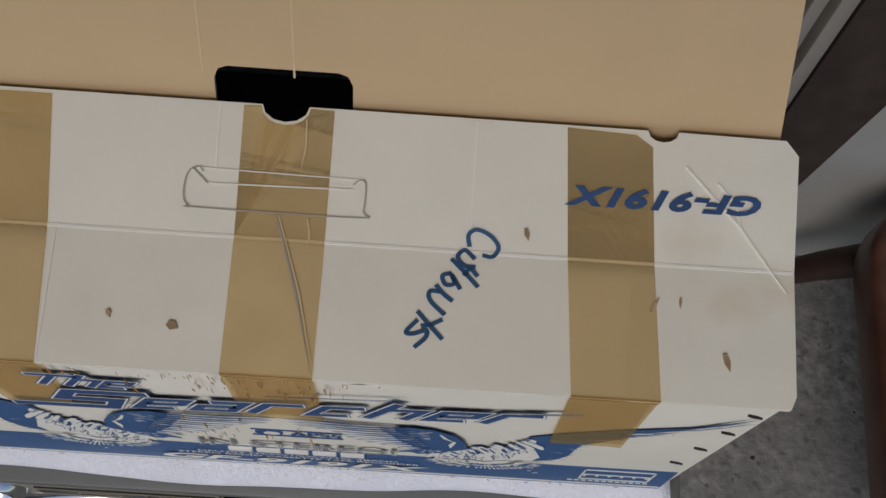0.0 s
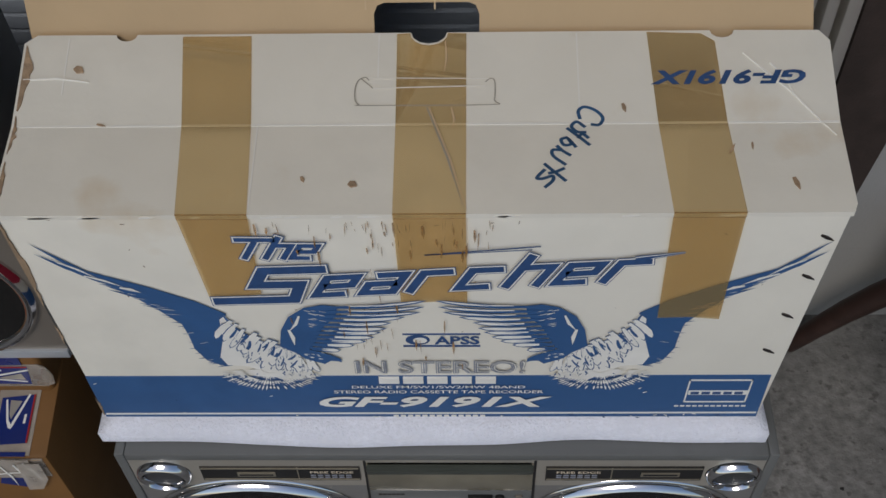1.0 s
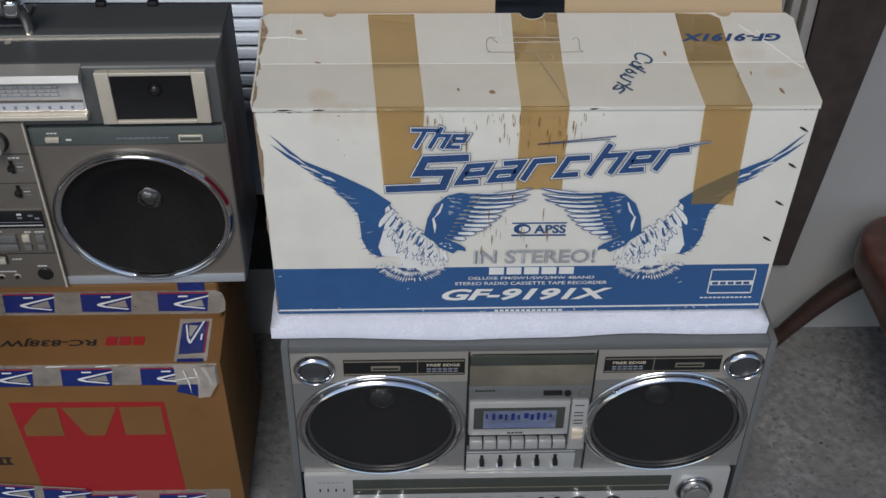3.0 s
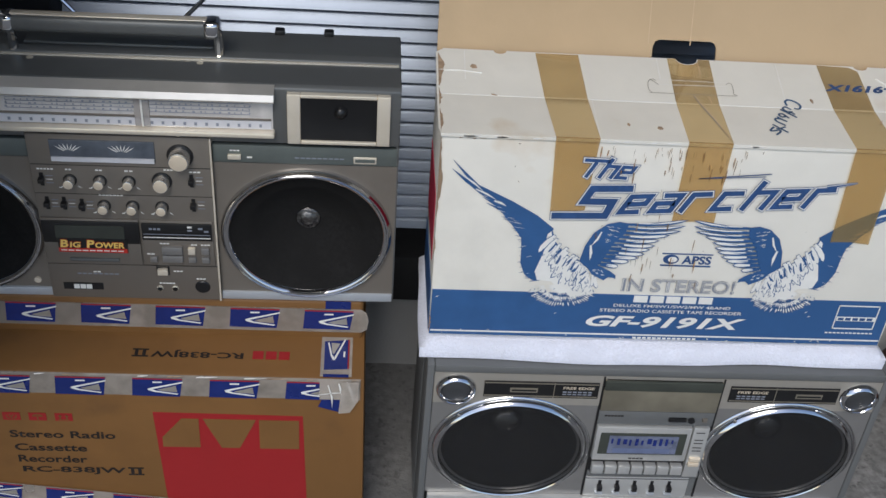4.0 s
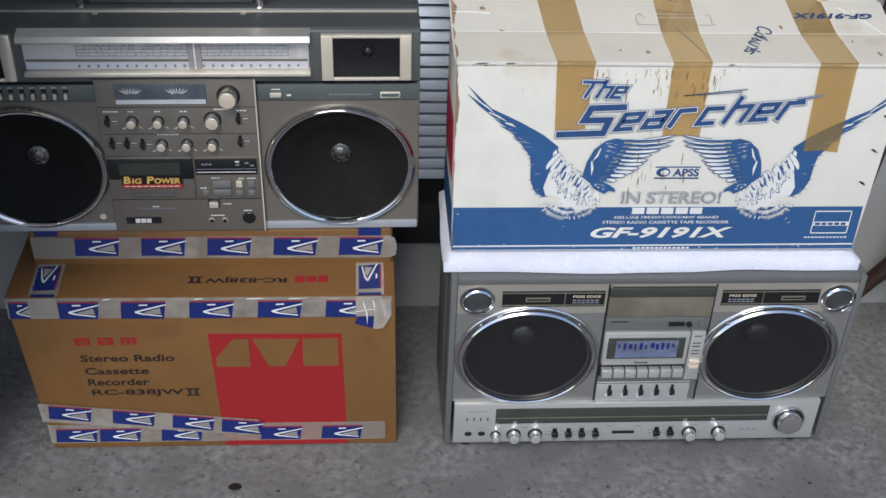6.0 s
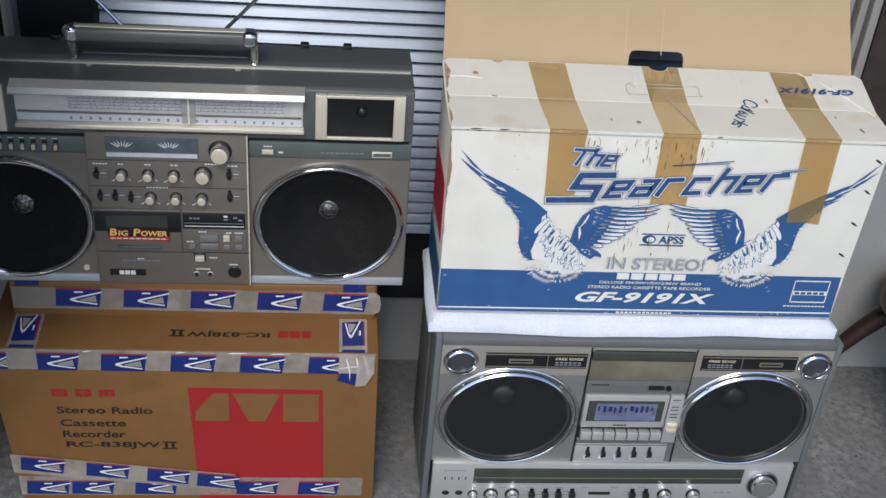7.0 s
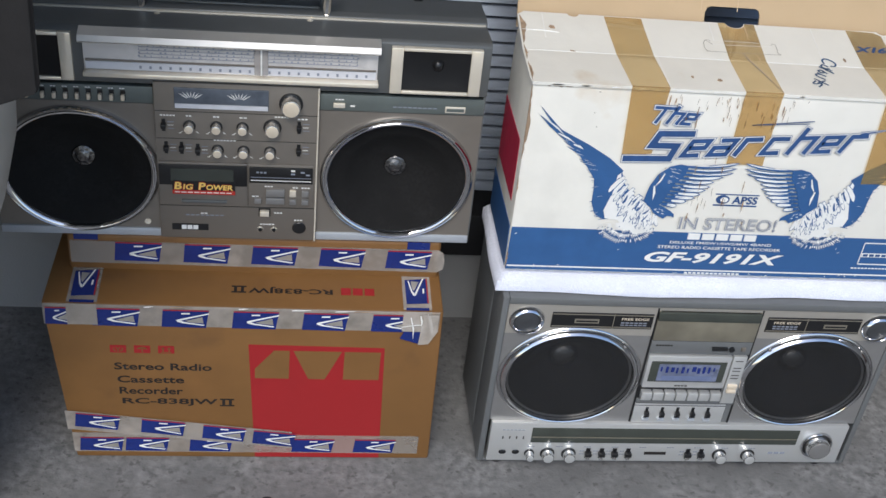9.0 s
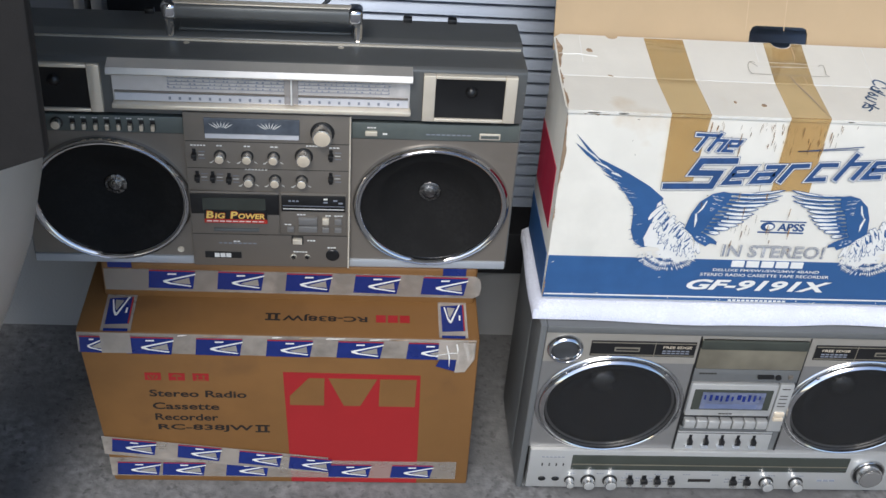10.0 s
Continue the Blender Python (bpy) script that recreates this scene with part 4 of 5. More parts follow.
        part("tweeter_dome", lathe([(0.008, -0.003), (0.0075, 0.002), (0.004, 0.005), (0.0004, 0.006)], (x0 + x1) / 2 + 0.002, H - 0.0015, 0.683, 16), BLACK, horn, smooth=80)
    # tuning dial with hood
    D = Y - 0.004
    dial = part("tuning_dial", cbox(-0.928, -0.559, D - 0.002, D + 0.002, 0.6575, 0.7), DIAL, t, "long glazed tuning dial with fine scales")
    hood = prism([(D + 0.004, 0.7005), (D - 0.015, 0.6995), (D - 0.017, 0.702), (D - 0.0135, 0.709), (D + 0.004, 0.7135), (D + 0.006, 0.7125)], lambda u, v, h: Vector((-0.9315 + h, u, v)), 0.375)
    part("hood", hood, ALU, dial, "brushed metal hood")
    part("lower_rail", cbox(-0.9295, -0.557, D - 0.012, D + 0.002, 0.6505, 0.6572, bevel=0.002), SATIN, dial)
    part("white_scale", cbox(-0.926, -0.561, D - 0.0035, D, 0.659, 0.669), DIAL_WHITE, dial)
    part("dark_line", cbox(-0.926, -0.561, D - 0.0035, D, 0.67, 0.6722), GUNMETAL, dial)
    rng = random.Random(8)
    ticks = bmesh.new()
    for z in (0.6768, 0.6815, 0.6862, 0.6909, 0.6952):
        add_box(ticks, -0.86, -0.585, D - 0.0026, D - 0.001, z - 0.0003, z + 0.0003)
        for i in range(34):
            x = -0.86 + 0.275 * (i + rng.uniform(-0.3, 0.3)) / 33
            add_box(ticks, x, x + rng.uniform(0.0006, 0.0028), D - 0.0026, D - 0.001, z + 0.0008, z + 0.0026)
    for i in range(24):
        x = -0.86 + i * 0.0124
        add_box(ticks, x, x + 0.003, D - 0.0042, D - 0.003, 0.6615, 0.6652)
    part("scale_print", ticks, GREY_INK, dial, smooth=None)
    part("pointer", cbox(-0.7165, -0.699, D - 0.005, D, 0.659, 0.6995, bevel=0.001), POINTER, dial, "clear sliding pointer")
    part("pointer_line", cbox(-0.7085, -0.7065, D - 0.0062, D - 0.0045, 0.659, 0.6995), WHITE_INK, dial)
    # meters, knobs, sliders
    vu = part("level_meter", cbox(-0.819, -0.698, P - 0.002, P + 0.003, 0.608, 0.637, bevel=0.001), METER, t, "twin level meters")
    part("meter_rail", cbox(-0.818, -0.699, P - 0.0035, P, 0.6085, 0.6145), DIAL_WHITE, vu)
    for cx in (-0.793, -0.732):
        for i in range(7):
            a = radians(130 - i * 13)
            part("meter_mark", prism(stroke((cx + 0.008 * math.cos(a) - 0.004, 0.618 + 0.006 * math.sin(a)), (cx + 0.024 * math.cos(a) - 0.004, 0.618 + 0.0145 * math.sin(a)), 0.0012), front(P - 0.002), 0.0005), WHITE_INK, vu, smooth=None)
    knob(t, -0.669, 0.619, P, 0.0128, 0.018, base=BLACK)
    for x in (-0.801, -0.766, -0.732):
        knob(t, x, 0.581, P, 0.0066, 0.013, base=BLACK)
    knob(t, -0.693, 0.583, P, 0.0098, 0.015, base=BLACK)
    for x in (-0.765, -0.731, -0.696):
        knob(t, x, 0.5455, P, 0.0066, 0.013, base=BLACK)
    for x, z in ((-0.834, 0.581), (-0.832, 0.547), (-0.812, 0.547), (-0.791, 0.545), (-0.658, 0.584), (-0.658, 0.549)):
        slider(t, x, z, P)
        for k, w in ((0.005, 0.0085), (0.0, 0.0075), (-0.005, 0.0085)):
            part("scale_mark", cbox(x + 0.005, x + 0.005 + w, P - 0.0004, P + 0.001, z + k - 0.0004, z + k + 0.0004), GREY_INK if k else WHITE_INK, t, smooth=None)
    for x, z, w in ((-0.805, 0.5955, 0.008), (-0.77, 0.5955, 0.009), (-0.736, 0.5955, 0.011), (-0.69, 0.5985, 0.02), (-0.77, 0.5605, 0.03), (-0.66, 0.5965, 0.014), (-0.838, 0.5955, 0.02)):
        part("printed_text", bars(x, z - 0.0009, x + w, z + 0.0009, front(P), max(2, int(w / 0.004)), 0.25, 0.0004), WHITE_INK, t, smooth=None)
    for x, z in ((-0.801, 0.581), (-0.766, 0.581), (-0.732, 0.581), (-0.765, 0.5455), (-0.731, 0.5455), (-0.696, 0.5455)):
        for a, dx in ((225, -0.0085), (315, 0.0085)):
            part("scale_mark", prism(stroke((x + dx, z - 0.0085), (x + dx * 1.5, z - 0.0115), 0.0009), front(P), 0.0004), WHITE_INK, t, smooth=None)
        part("scale_mark", cbox(x - 0.014, x - 0.0105, P - 0.0004, P + 0.001, z - 0.0118, z - 0.0108), WHITE_INK, t, smooth=None)
    for x, z, w in ((-0.709, 0.4275, 0.02), (-0.662, 0.4355, 0.012), (-0.69, 0.447, 0.012), (-0.79, 0.4435, 0.01), (-0.703, 0.4915, 0.012), (-0.665, 0.4905, 0.008), (-0.653, 0.4905, 0.012), (-0.72, 0.475, 0.01)):
        part("printed_text", bars(x, z - 0.0008, x + w, z + 0.0008, front(P - 0.002 if z > 0.46 else P), max(2, int(w / 0.004)), 0.2, 0.0004), WHITE_INK, t, smooth=None)
    # cassette door with sticker
    door = part("cassette_door", cbox(-0.8435, -0.7265, P - 0.003, P + 0.002, 0.4575, 0.5265, bevel=0.001), GUNMETAL, t, "cassette door with a dark window")
    part("window", cbox(-0.8435, -0.7265, P - 0.0045, P, 0.491, 0.5235, bevel=0.001), BLACK, door)
    part("window_pane", cbox(-0.8275, -0.7445, P - 0.0055, P, 0.4965, 0.518), SMOKED, door)
    part("sticker", cbox(-0.826, -0.7425, P - 0.0062, P, 0.4785, 0.499), BLACK, door, "black sticker with a red foot")
    part("sticker_stripe", cbox(-0.826, -0.7425, P - 0.0066, P, 0.4785, 0.4845), STICKER_RED, door)
    for words, u0, u1, top in (("B", -0.8235, -0.8135, 0.4975), ("IG", -0.812, -0.7985, 0.4945), ("P", -0.7915, -0.7815, 0.4975), ("OWER", -0.781, -0.7455, 0.4945)):
        lettering("lettering", words, u0 - 0.0006, 0.4852, u1 + 0.0006, top + 0.0006, STICKER_RED, door, y=P, bold=0.05, shear=0.12, lift=0.0067)
        lettering("lettering", words, u0, 0.486, u1, top, STICKER_YELLOW, door, y=P, bold=0.03, shear=0.12, lift=0.0071)
    part("printed_text", bars(-0.823, 0.4808, -0.7455, 0.4822, front(P - 0.0066), 9, 0.2, 0.0003), WHITE_INK, door, smooth=None)
    part("grip", cbox(-0.815, -0.754, P - 0.006, P, 0.4635, 0.468, bevel=0.001), GUNMETAL_DARK, door)
    deck = part("transport_panel", cbox(-0.7245, -0.637, P - 0.002, P + 0.002, 0.458, 0.526, bevel=0.001), GUNMETAL, t)
    part("counter_window", cbox(-0.7235, -0.638, P - 0.004, P, 0.4975, 0.5225, bevel=0.001), BLACK, deck)
    part("printed_line", cbox(-0.7215, -0.64, P - 0.0045, P, 0.5015, 0.5026), WHITE_INK, deck)
    part("printed_line", cbox(-0.7215, -0.64, P - 0.0045, P, 0.5066, 0.5073), GREY_INK, deck)
    for i in range(3):
        part("display_mark", cbox(-0.714 + i * 0.005, -0.7105 + i * 0.005, P - 0.0046, P, 0.5135, 0.516), GREY_INK, deck)
    for i, (x, z) in enumerate(((-0.664, 0.5185), (-0.664, 0.5135), (-0.651, 0.5165), (-0.644, 0.5125))):
        part("display_mark", cbox(x - 0.0035, x + 0.002, P - 0.0046, P, z - 0.0012, z + 0.0012), GREY_INK if i else WHITE_INK, deck)
    for x0, x1, z0, z1, mm in ((-0.701, -0.676, 0.4765, 0.488, SILVER), (-0.701, -0.676, 0.4645, 0.4745, SILVER), (-0.669, -0.66, 0.4775, 0.487, SATIN), (-0.6525, -0.643, 0.4775, 0.487, SILVER),
                               (-0.669, -0.66, 0.4645, 0.4725, SILVER), (-0.6525, -0.643, 0.4645, 0.4725, SILVER), (-0.7165, -0.7075, 0.4645, 0.4725, SILVER)):
        part("button", cbox(x0, x1, P - 0.006, P, z0, z1, bevel=0.0008), mm, deck)
    # lower panel
    part("panel_groove", cbox(-0.8445, -0.6335, P - 0.0004, P + 0.002, 0.4552, 0.456), BLACK, t)
    part("logo_plate", cbox(-0.8295, -0.78, P - 0.001, P + 0.001, 0.4155, 0.4255), BLACK, t)
    part("logo_mark", bars(-0.8165, 0.4172, -0.793, 0.4238, front(P - 0.001), 3, 0.15, 0.0008), WHITE_INK, t)
    part("power_switch", cbox(-0.711, -0.695, P - 0.001, P + 0.001, 0.4415, 0.4545), BLACK, t)
    part("switch_cap", cbox(-0.7095, -0.6965, P - 0.006, P, 0.4435, 0.452, bevel=0.001), SATIN, t)
    part("printed_text", bars(-0.81, 0.4395, -0.757, 0.441, front(P), 8, 0.3, 0.0004), GREY_INK, t, smooth=None)
    for x, r in ((-0.709, 0.0042), (-0.69, 0.0042)):
        part("socket", lathe([(r, 0), (r, 0.0015), (r * 0.6, 0.0015), (r * 0.55, 0.0005), (0.0003, 0.0005)], x, P, 0.419, 18), BLACK, t)
        part("socket_ring", lathe([(r * 1.05, 0), (r * 1.05, 0.0012), (r * 0.8, 0.0017), (r * 0.8, 0)], x, P, 0.419, 18, hollow=True), SATIN, t)
    part("socket", lathe([(0.0095, 0), (0.0095, 0.0012), (0.0085, 0.002), (0.0004, 0.002)], -0.655, P, 0.423, 22), BLACK, t)
    part("screw", lathe([(0.0045, 0), (0.0045, 0.0015), (0.002, 0.001), (0.0003, 0.001)], -0.863, Y, 0.4235, 16), SATIN, t)
    # strips of small buttons
    K = Y - 0.0015
    knob(t, -1.004, 0.6205, K, 0.0065, 0.009)
    for i in range(8):
        x = -0.984 + i * 0.0143
        b = part("button_slot", cbox(x - 0.0032, x + 0.0032, K - 0.0005, K + 0.001, 0.6125, 0.6265), BLACK, t)
        part("button", cbox(x - 0.0022, x + 0.0022, K - 0.006, K, 0.6135, 0.6215, bevel=0.0006), KNOB, b)
    part("button", cbox(-0.614, -0.5985, K - 0.004, K, 0.6145, 0.621, bevel=0.0008), SATIN, t)
    part("indicator", cbox(-0.5915, -0.5855, K - 0.001, K, 0.6155, 0.6175), WHITE_INK, t)
    part("printed_text", bars(-0.535, 0.6165, -0.475, 0.618, front(K), 9, 0.25, 0.0004), GREY_INK, t, smooth=None)
    part("badge", cbox(-0.4655, -0.438, K - 0.002, K, 0.612, 0.6215, bevel=0.001), SATIN, t)
    part("badge_inset", cbox(-0.4635, -0.44, K - 0.0026, K, 0.6145, 0.619), GREEN_GREY, t)
    for i in range(8):
        part("printed_text", bars(-0.988 + i * 0.0143, 0.6283, -0.981 + i * 0.0143, 0.6294, front(K), 2, 0.2, 0.0004), WHITE_INK, t, smooth=None)
    part("printed_text", bars(-0.6115, 0.6245, -0.5995, 0.626, front(K), 3, 0.2, 0.0004), WHITE_INK, t, smooth=None)
    # handle and aerials
    for x in (-0.863, -0.6255):
        part("handle_arm", tube([(x, 0.252, 0.715), (x, 0.249, 0.735), (x, 0.242, 0.75), (x + (0.004 if x < -0.7 else -0.004), 0.234, 0.759)], 0.006, 10), CHROME, t, "chrome handle arm")
    part("handle_grip", cbox(-0.866, -0.6225, 0.22, 0.243, 0.751, 0.77, bevel=0.006, seg=3), GUNMETAL_DARK, t, "dark grey handle grip")
    part("grip_trim", cbox(-0.855, -0.634, 0.226, 0.2375, 0.7685, 0.7712, bevel=0.001), SATIN, t)
    for x0, x1 in ((-0.8685, -0.849), (-0.6395, -0.62)):
        part("handle_end", cbox(x0, x1, 0.2185, 0.2445, 0.7495, 0.7715, bevel=0.006, seg=3), CHROME, t)
    part("handle_well", cbox(-0.855, -0.634, 0.262, 0.31, 0.714, 0.7205, bevel=0.002), GUNMETAL_DARK, t)
    for x in (-0.842, -0.647):
        part("screw", lathe([(0.004, 0), (0.004, 0.002), (0.0003, 0.0025)], x, 0.2365, 0.7102, 14, axis="z"), SATIN, t)
    for a, b in (((-0.79, 0.315, 0.715), (-1.0, 0.36, 0.93)), ((-0.69, 0.315, 0.715), (-0.47, 0.36, 0.93))):
        part("aerial", tube([a, b], 0.0028, 8, taper=0.7), CHROME, t, "thin chrome telescopic aerial")
    for x in (-0.56, -0.5, -0.9):
        part("catch", cbox(x - 0.006, x + 0.006, 0.312, 0.323, 0.711, 0.7205, bevel=0.002), BLACK, t)
    # it leans a little with the sagging lid below
    t.rotation_euler.y, t.location.z = radians(-0.6), 0.3975
    return t


# ---- silver portable stereo ----
def silver_stereo():
    Y = 0.1
    t = thing("portable_stereo", (-0.06, 0.2, FLOOR), "silver portable stereo with chrome speakers standing on the floor", "stereo")
    shell = bmesh.new()
    add_box(shell, -0.3675, 0.2455, Y + 0.062, 0.3, 0.043, 0.3715, bevel=0.007, seg=3)
    part("body", shell, SILVER_SHELL, t, "grey plastic shell")
    rim = bmesh.new()
    for q in ((-0.366, -0.3565, 0.045, 0.37), (0.2345, 0.244, 0.045, 0.37), (-0.3565, 0.2345, 0.358, 0.37), (-0.3565, 0.2345, 0.045, 0.0505)):
        add_box(rim, q[0], q[1], Y - 0.001, Y + 0.075, q[2], q[3], bevel=0.0018)
    part("front_rim", rim, SILVER_SHELL, t)
    for x in (-0.33, 0.205):
        for y in (0.125, 0.27):
            part("foot", lathe([(0.012, 0.0), (0.013, 0.012), (0.013, 0.0155)], x, y, FLOOR, 14, axis="z"), BLACK, t)
    for x0, x1, c in ((-0.356, -0.1375, -0.247), (0.0245, 0.234, 0.1225)):
        part("front_panel", holed_panel(x0, x1, 0.1325, 0.3045, Y + 0.001, 0.012, c, 0.2225, 0.0922, 0.08), SILVER, t, smooth=None)
    part("centre_backing", cbox(-0.1375, 0.0245, Y + 0.0012, Y + 0.008, 0.1325, 0.3025), SILVER_SHELL, t)
    part("upper_panel", cbox(-0.356, 0.234, Y, Y + 0.008, 0.3048, 0.3575), SILVER_WARM, t, "pale silver upper band")
    tuner = part("tuner_panel", cbox(-0.3525, 0.226, Y - 0.006, Y + 0.008, 0.0512, 0.1318, bevel=0.0015), SILVER_TUNER, t, "pale tuner panel")
    for x in (-0.247, 0.1225):
        grilled_speaker(t, x, 0.2225, Y, 0.1085, 0.87, "black woofer behind a dark grille")
    for x in (-0.327, 0.2085):
        tw = part("tweeter_ring", lathe([(0.0175, 0), (0.0175, 0.004), (0.021, 0.008), (0.0245, 0.006), (0.0265, 0.0)], x, Y, 0.3295, 36, ez=0.93, hollow=True), CHROME, t, "chrome tweeter ring", smooth=50)
        part("tweeter_mesh", lathe([(0.0178, 0), (0.0178, 0.0025), (0.012, 0.004), (0.0004, 0.0045)], x, Y, 0.3295, 28, ez=0.93), MESH_PALE, tw, smooth=60)
    for x0, x1, words in ((-0.291, -0.141, 1), (0.033, 0.179, 0)):
        pl = part("name_plate", cbox(x0, x1, Y - 0.0015, Y + 0.002, 0.3185, 0.3455), BLACK, t, "black plate with gold lines")
        for z in (0.3205, 0.3425):
            part("gold_line", cbox(x0 + 0.001, x1 - 0.001, Y - 0.0021, Y, z, z + 0.0013), GOLD, pl)
        mid = -0.2 if words else 0.094
        part("divider", cbox(mid, mid + 0.001, Y - 0.0021, Y, 0.319, 0.345), GOLD, pl)
        lx = x0 + 0.034 if words else mid + 0.028
        part("logo_mark", bars(lx, 0.3275, lx + 0.036, 0.335, front(Y - 0.0015), 1, 0.0, 0.0006), GOLD, pl)
        part("logo_line", bars(lx + 0.002, 0.3298, lx + 0.034, 0.3325, front(Y - 0.0022), 1, 0.0, 0.0004), BLACK, pl)
        fx = mid + 0.012 if words else x0 + 0.01
        lettering("lettering", "FREE EDGE", fx, 0.3345, fx + 0.041, 0.339, KNOB, pl, y=Y, bold=0.02, lift=0.0022)
        part("printed_text", bars(fx, 0.3285, fx + 0.04, 0.3305, front(Y - 0.0015), 6, 0.25, 0.0005), GREY_INK, pl, smooth=None)
        part("printed_text", bars(fx, 0.3245, fx + 0.04, 0.3262, front(Y - 0.0015), 6, 0.25, 0.0005), GREY_INK, pl, smooth=None)
    # centre column
    c0, c1 = -0.1345, 0.0215
    part("column_groove", cbox(c0 - 0.0025, c0, Y - 0.0005, Y + 0.004, 0.1325, 0.357), BLACK, t)
    part("column_groove", cbox(c1, c1 + 0.0025, Y - 0.0005, Y + 0.004, 0.1325, 0.357), BLACK, t)
    part("display_window", cbox(c0, c1, Y - 0.003, Y + 0.004, 0.2985, 0.3525, bevel=0.0012), OLIVE, t, "dark glossy olive display window")
    part("window_hood", cbox(c0, c1, Y - 0.005, Y + 0.004, 0.336, 0.3525, bevel=0.002), SMOKED, t)
    part("switch_panel", cbox(c0, c1, Y - 0.002, Y + 0.004, 0.2735, 0.297, bevel=0.001), SILVER_SHELL, t)
    part("printed_text", bars(c0 + 0.008, 0.288, c0 + 0.034, 0.2905, front(Y - 0.002), 6, 0.2, 0.0005), BLACK_INK, t, smooth=None)
    part("switch", cbox(-0.04, -0.016, Y - 0.006, Y, 0.283, 0.2885, bevel=0.0008), BLACK, t)
    part("socket", lathe([(0.0045, 0), (0.0045, 0.003), (0.0003, 0.0032)], -0.009, Y - 0.002, 0.2845, 16), BLACK, t)
    part("button", cbox(0.006, 0.0125, Y - 0.005, Y, 0.282, 0.2885, bevel=0.0008), GUNMETAL, t)
    door = part("cassette_door", cbox(c0 + 0.001, -0.004, Y - 0.006, Y + 0.003, 0.2085, 0.2715, bevel=0.002), SILVER_TUNER, t, "silver cassette door")
    part("window", cbox(-0.1275, -0.01, Y - 0.007, Y, 0.2215, 0.2615, bevel=0.001), SMOKED, door)
    part("cassette", cbox(-0.115, -0.021, Y - 0.0078, Y, 0.2245, 0.257), CASSETTE, door, "blue cassette showing in the window")
    rng = random.Random(21)
    for i in range(11):
        x = -0.112 + i * 0.0082
        part("cassette_mark", cbox(x, x + rng.uniform(0.002, 0.006), Y - 0.0083, Y, 0.243 + rng.uniform(-0.003, 0.002), 0.2515 + rng.uniform(-0.002, 0.002)), BLUE_LABEL, door, smooth=None)
    part("cassette_label", cbox(-0.108, -0.03, Y - 0.0083, Y, 0.2265, 0.2345), GREY_BLUE, door)
    part("printed_text", bars(-0.083, 0.2125, -0.062, 0.2145, front(Y - 0.006), 4, 0.2, 0.0005), BLACK_INK, door, smooth=None)
    col = part("side_column", cbox(-0.002, 0.0195, Y - 0.005, Y + 0.003, 0.177, 0.2715, bevel=0.0015), SILVER_TUNER, t)
    for z in (0.2625, 0.249, 0.243, 0.2345, 0.2285):
        part("printed_text", cbox(0.002, 0.014, Y - 0.0054, Y, z, z + 0.0014), BLACK_INK, col, smooth=None)
    for z in (0.211, 0.2015):
        part("button", cbox(0.001, 0.016, Y - 0.009, Y, z, z + 0.0065, bevel=0.001), KNOB, col)
    for i in range(7):
        x = c0 + 0.003 + i * 0.0182
        part("piano_key", cbox(x, x + 0.0165, Y - 0.011, Y, 0.1865, 0.2015, bevel=0.0015), SILVER_TUNER, t)
    part("key_slot", cbox(c0, -0.004, Y - 0.0012, Y + 0.002, 0.1845, 0.2065), BLACK, t)
    part("key_rail", cbox(c0, c1, Y - 0.004, Y + 0.002, 0.174, 0.1828, bevel=0.001), SILVER_SHELL, t)
    eq = part("equaliser_panel", cbox(c0, 0.011, Y - 0.003, Y + 0.002, 0.1335, 0.172, bevel=0.001), SILVER_TUNER, t, "panel with five slide controls")
    for i in range(5):
        slider(eq, -0.114 + i * 0.0245, 0.154, Y - 0.003, 0.024, 0.0045, BLACK)
        part("slider_tab", cbox(-0.1195 + i * 0.0245, -0.1085 + i * 0.0245, Y - 0.008, Y - 0.002, 0.1415, 0.1445, bevel=0.0006), STRIP, eq)
    part("gold_line", cbox(c0, 0.011, Y - 0.0038, Y, 0.1695, 0.171), CHROME, eq)
    # tuner row
    V = Y - 0.006
    part("tuner_window", cbox(-0.2875, 0.146, V - 0.0015, V + 0.002, 0.0915, 0.1225, bevel=0.001), SMOKED, tuner, "dark glass tuning scale")
    part("tuner_line", cbox(-0.286, 0.1445, V - 0.0021, V, 0.103, 0.1045), OLIVE, tuner)
    for i in range(4):
        part("indicator", cbox(-0.333 + i * 0.0108, -0.331 + i * 0.0108, V - 0.0008, V, 0.0985, 0.104), BLACK, tuner)
    part("printed_text", bars(-0.334, 0.1165, -0.298, 0.118, front(V), 6, 0.3, 0.0005), GREY_INK, tuner, smooth=None)
    for x in (-0.329, -0.308):
        part("socket", lathe([(0.0058, 0), (0.0058, 0.0012), (0.0045, 0.0018), (0.0004, 0.001)], x, V, 0.0705, 18, ez=0.75), BLACK, tuner)
    for x, r in ((-0.286, 0.0065), (-0.257, 0.0095), (-0.223, 0.0095), (0.024, 0.0095), (0.0715, 0.0095)):
        knob(tuner, x, 0.068, V, r, 0.014, SILVER_TUNER, base=BLACK)
    for x in (-0.192, -0.17, -0.149, -0.127, -0.029, -0.007):
        slider(tuner, x, 0.069, V, 0.021, 0.0068, BLACK)
        part("switch_cap", cbox(x - 0.003, x + 0.003, V - 0.0068, V, 0.0605, 0.0672, bevel=0.0008), KNOB_SIDE, tuner)
        part("printed_text", bars(x - 0.0135, 0.066, x - 0.0055, 0.0675, front(V), 2, 0.2, 0.0004), GREY_INK, tuner, smooth=None)
        part("printed_text", bars(x - 0.0135, 0.0725, x - 0.0055, 0.074, front(V), 2, 0.2, 0.0004), GREY_INK, tuner, smooth=None)
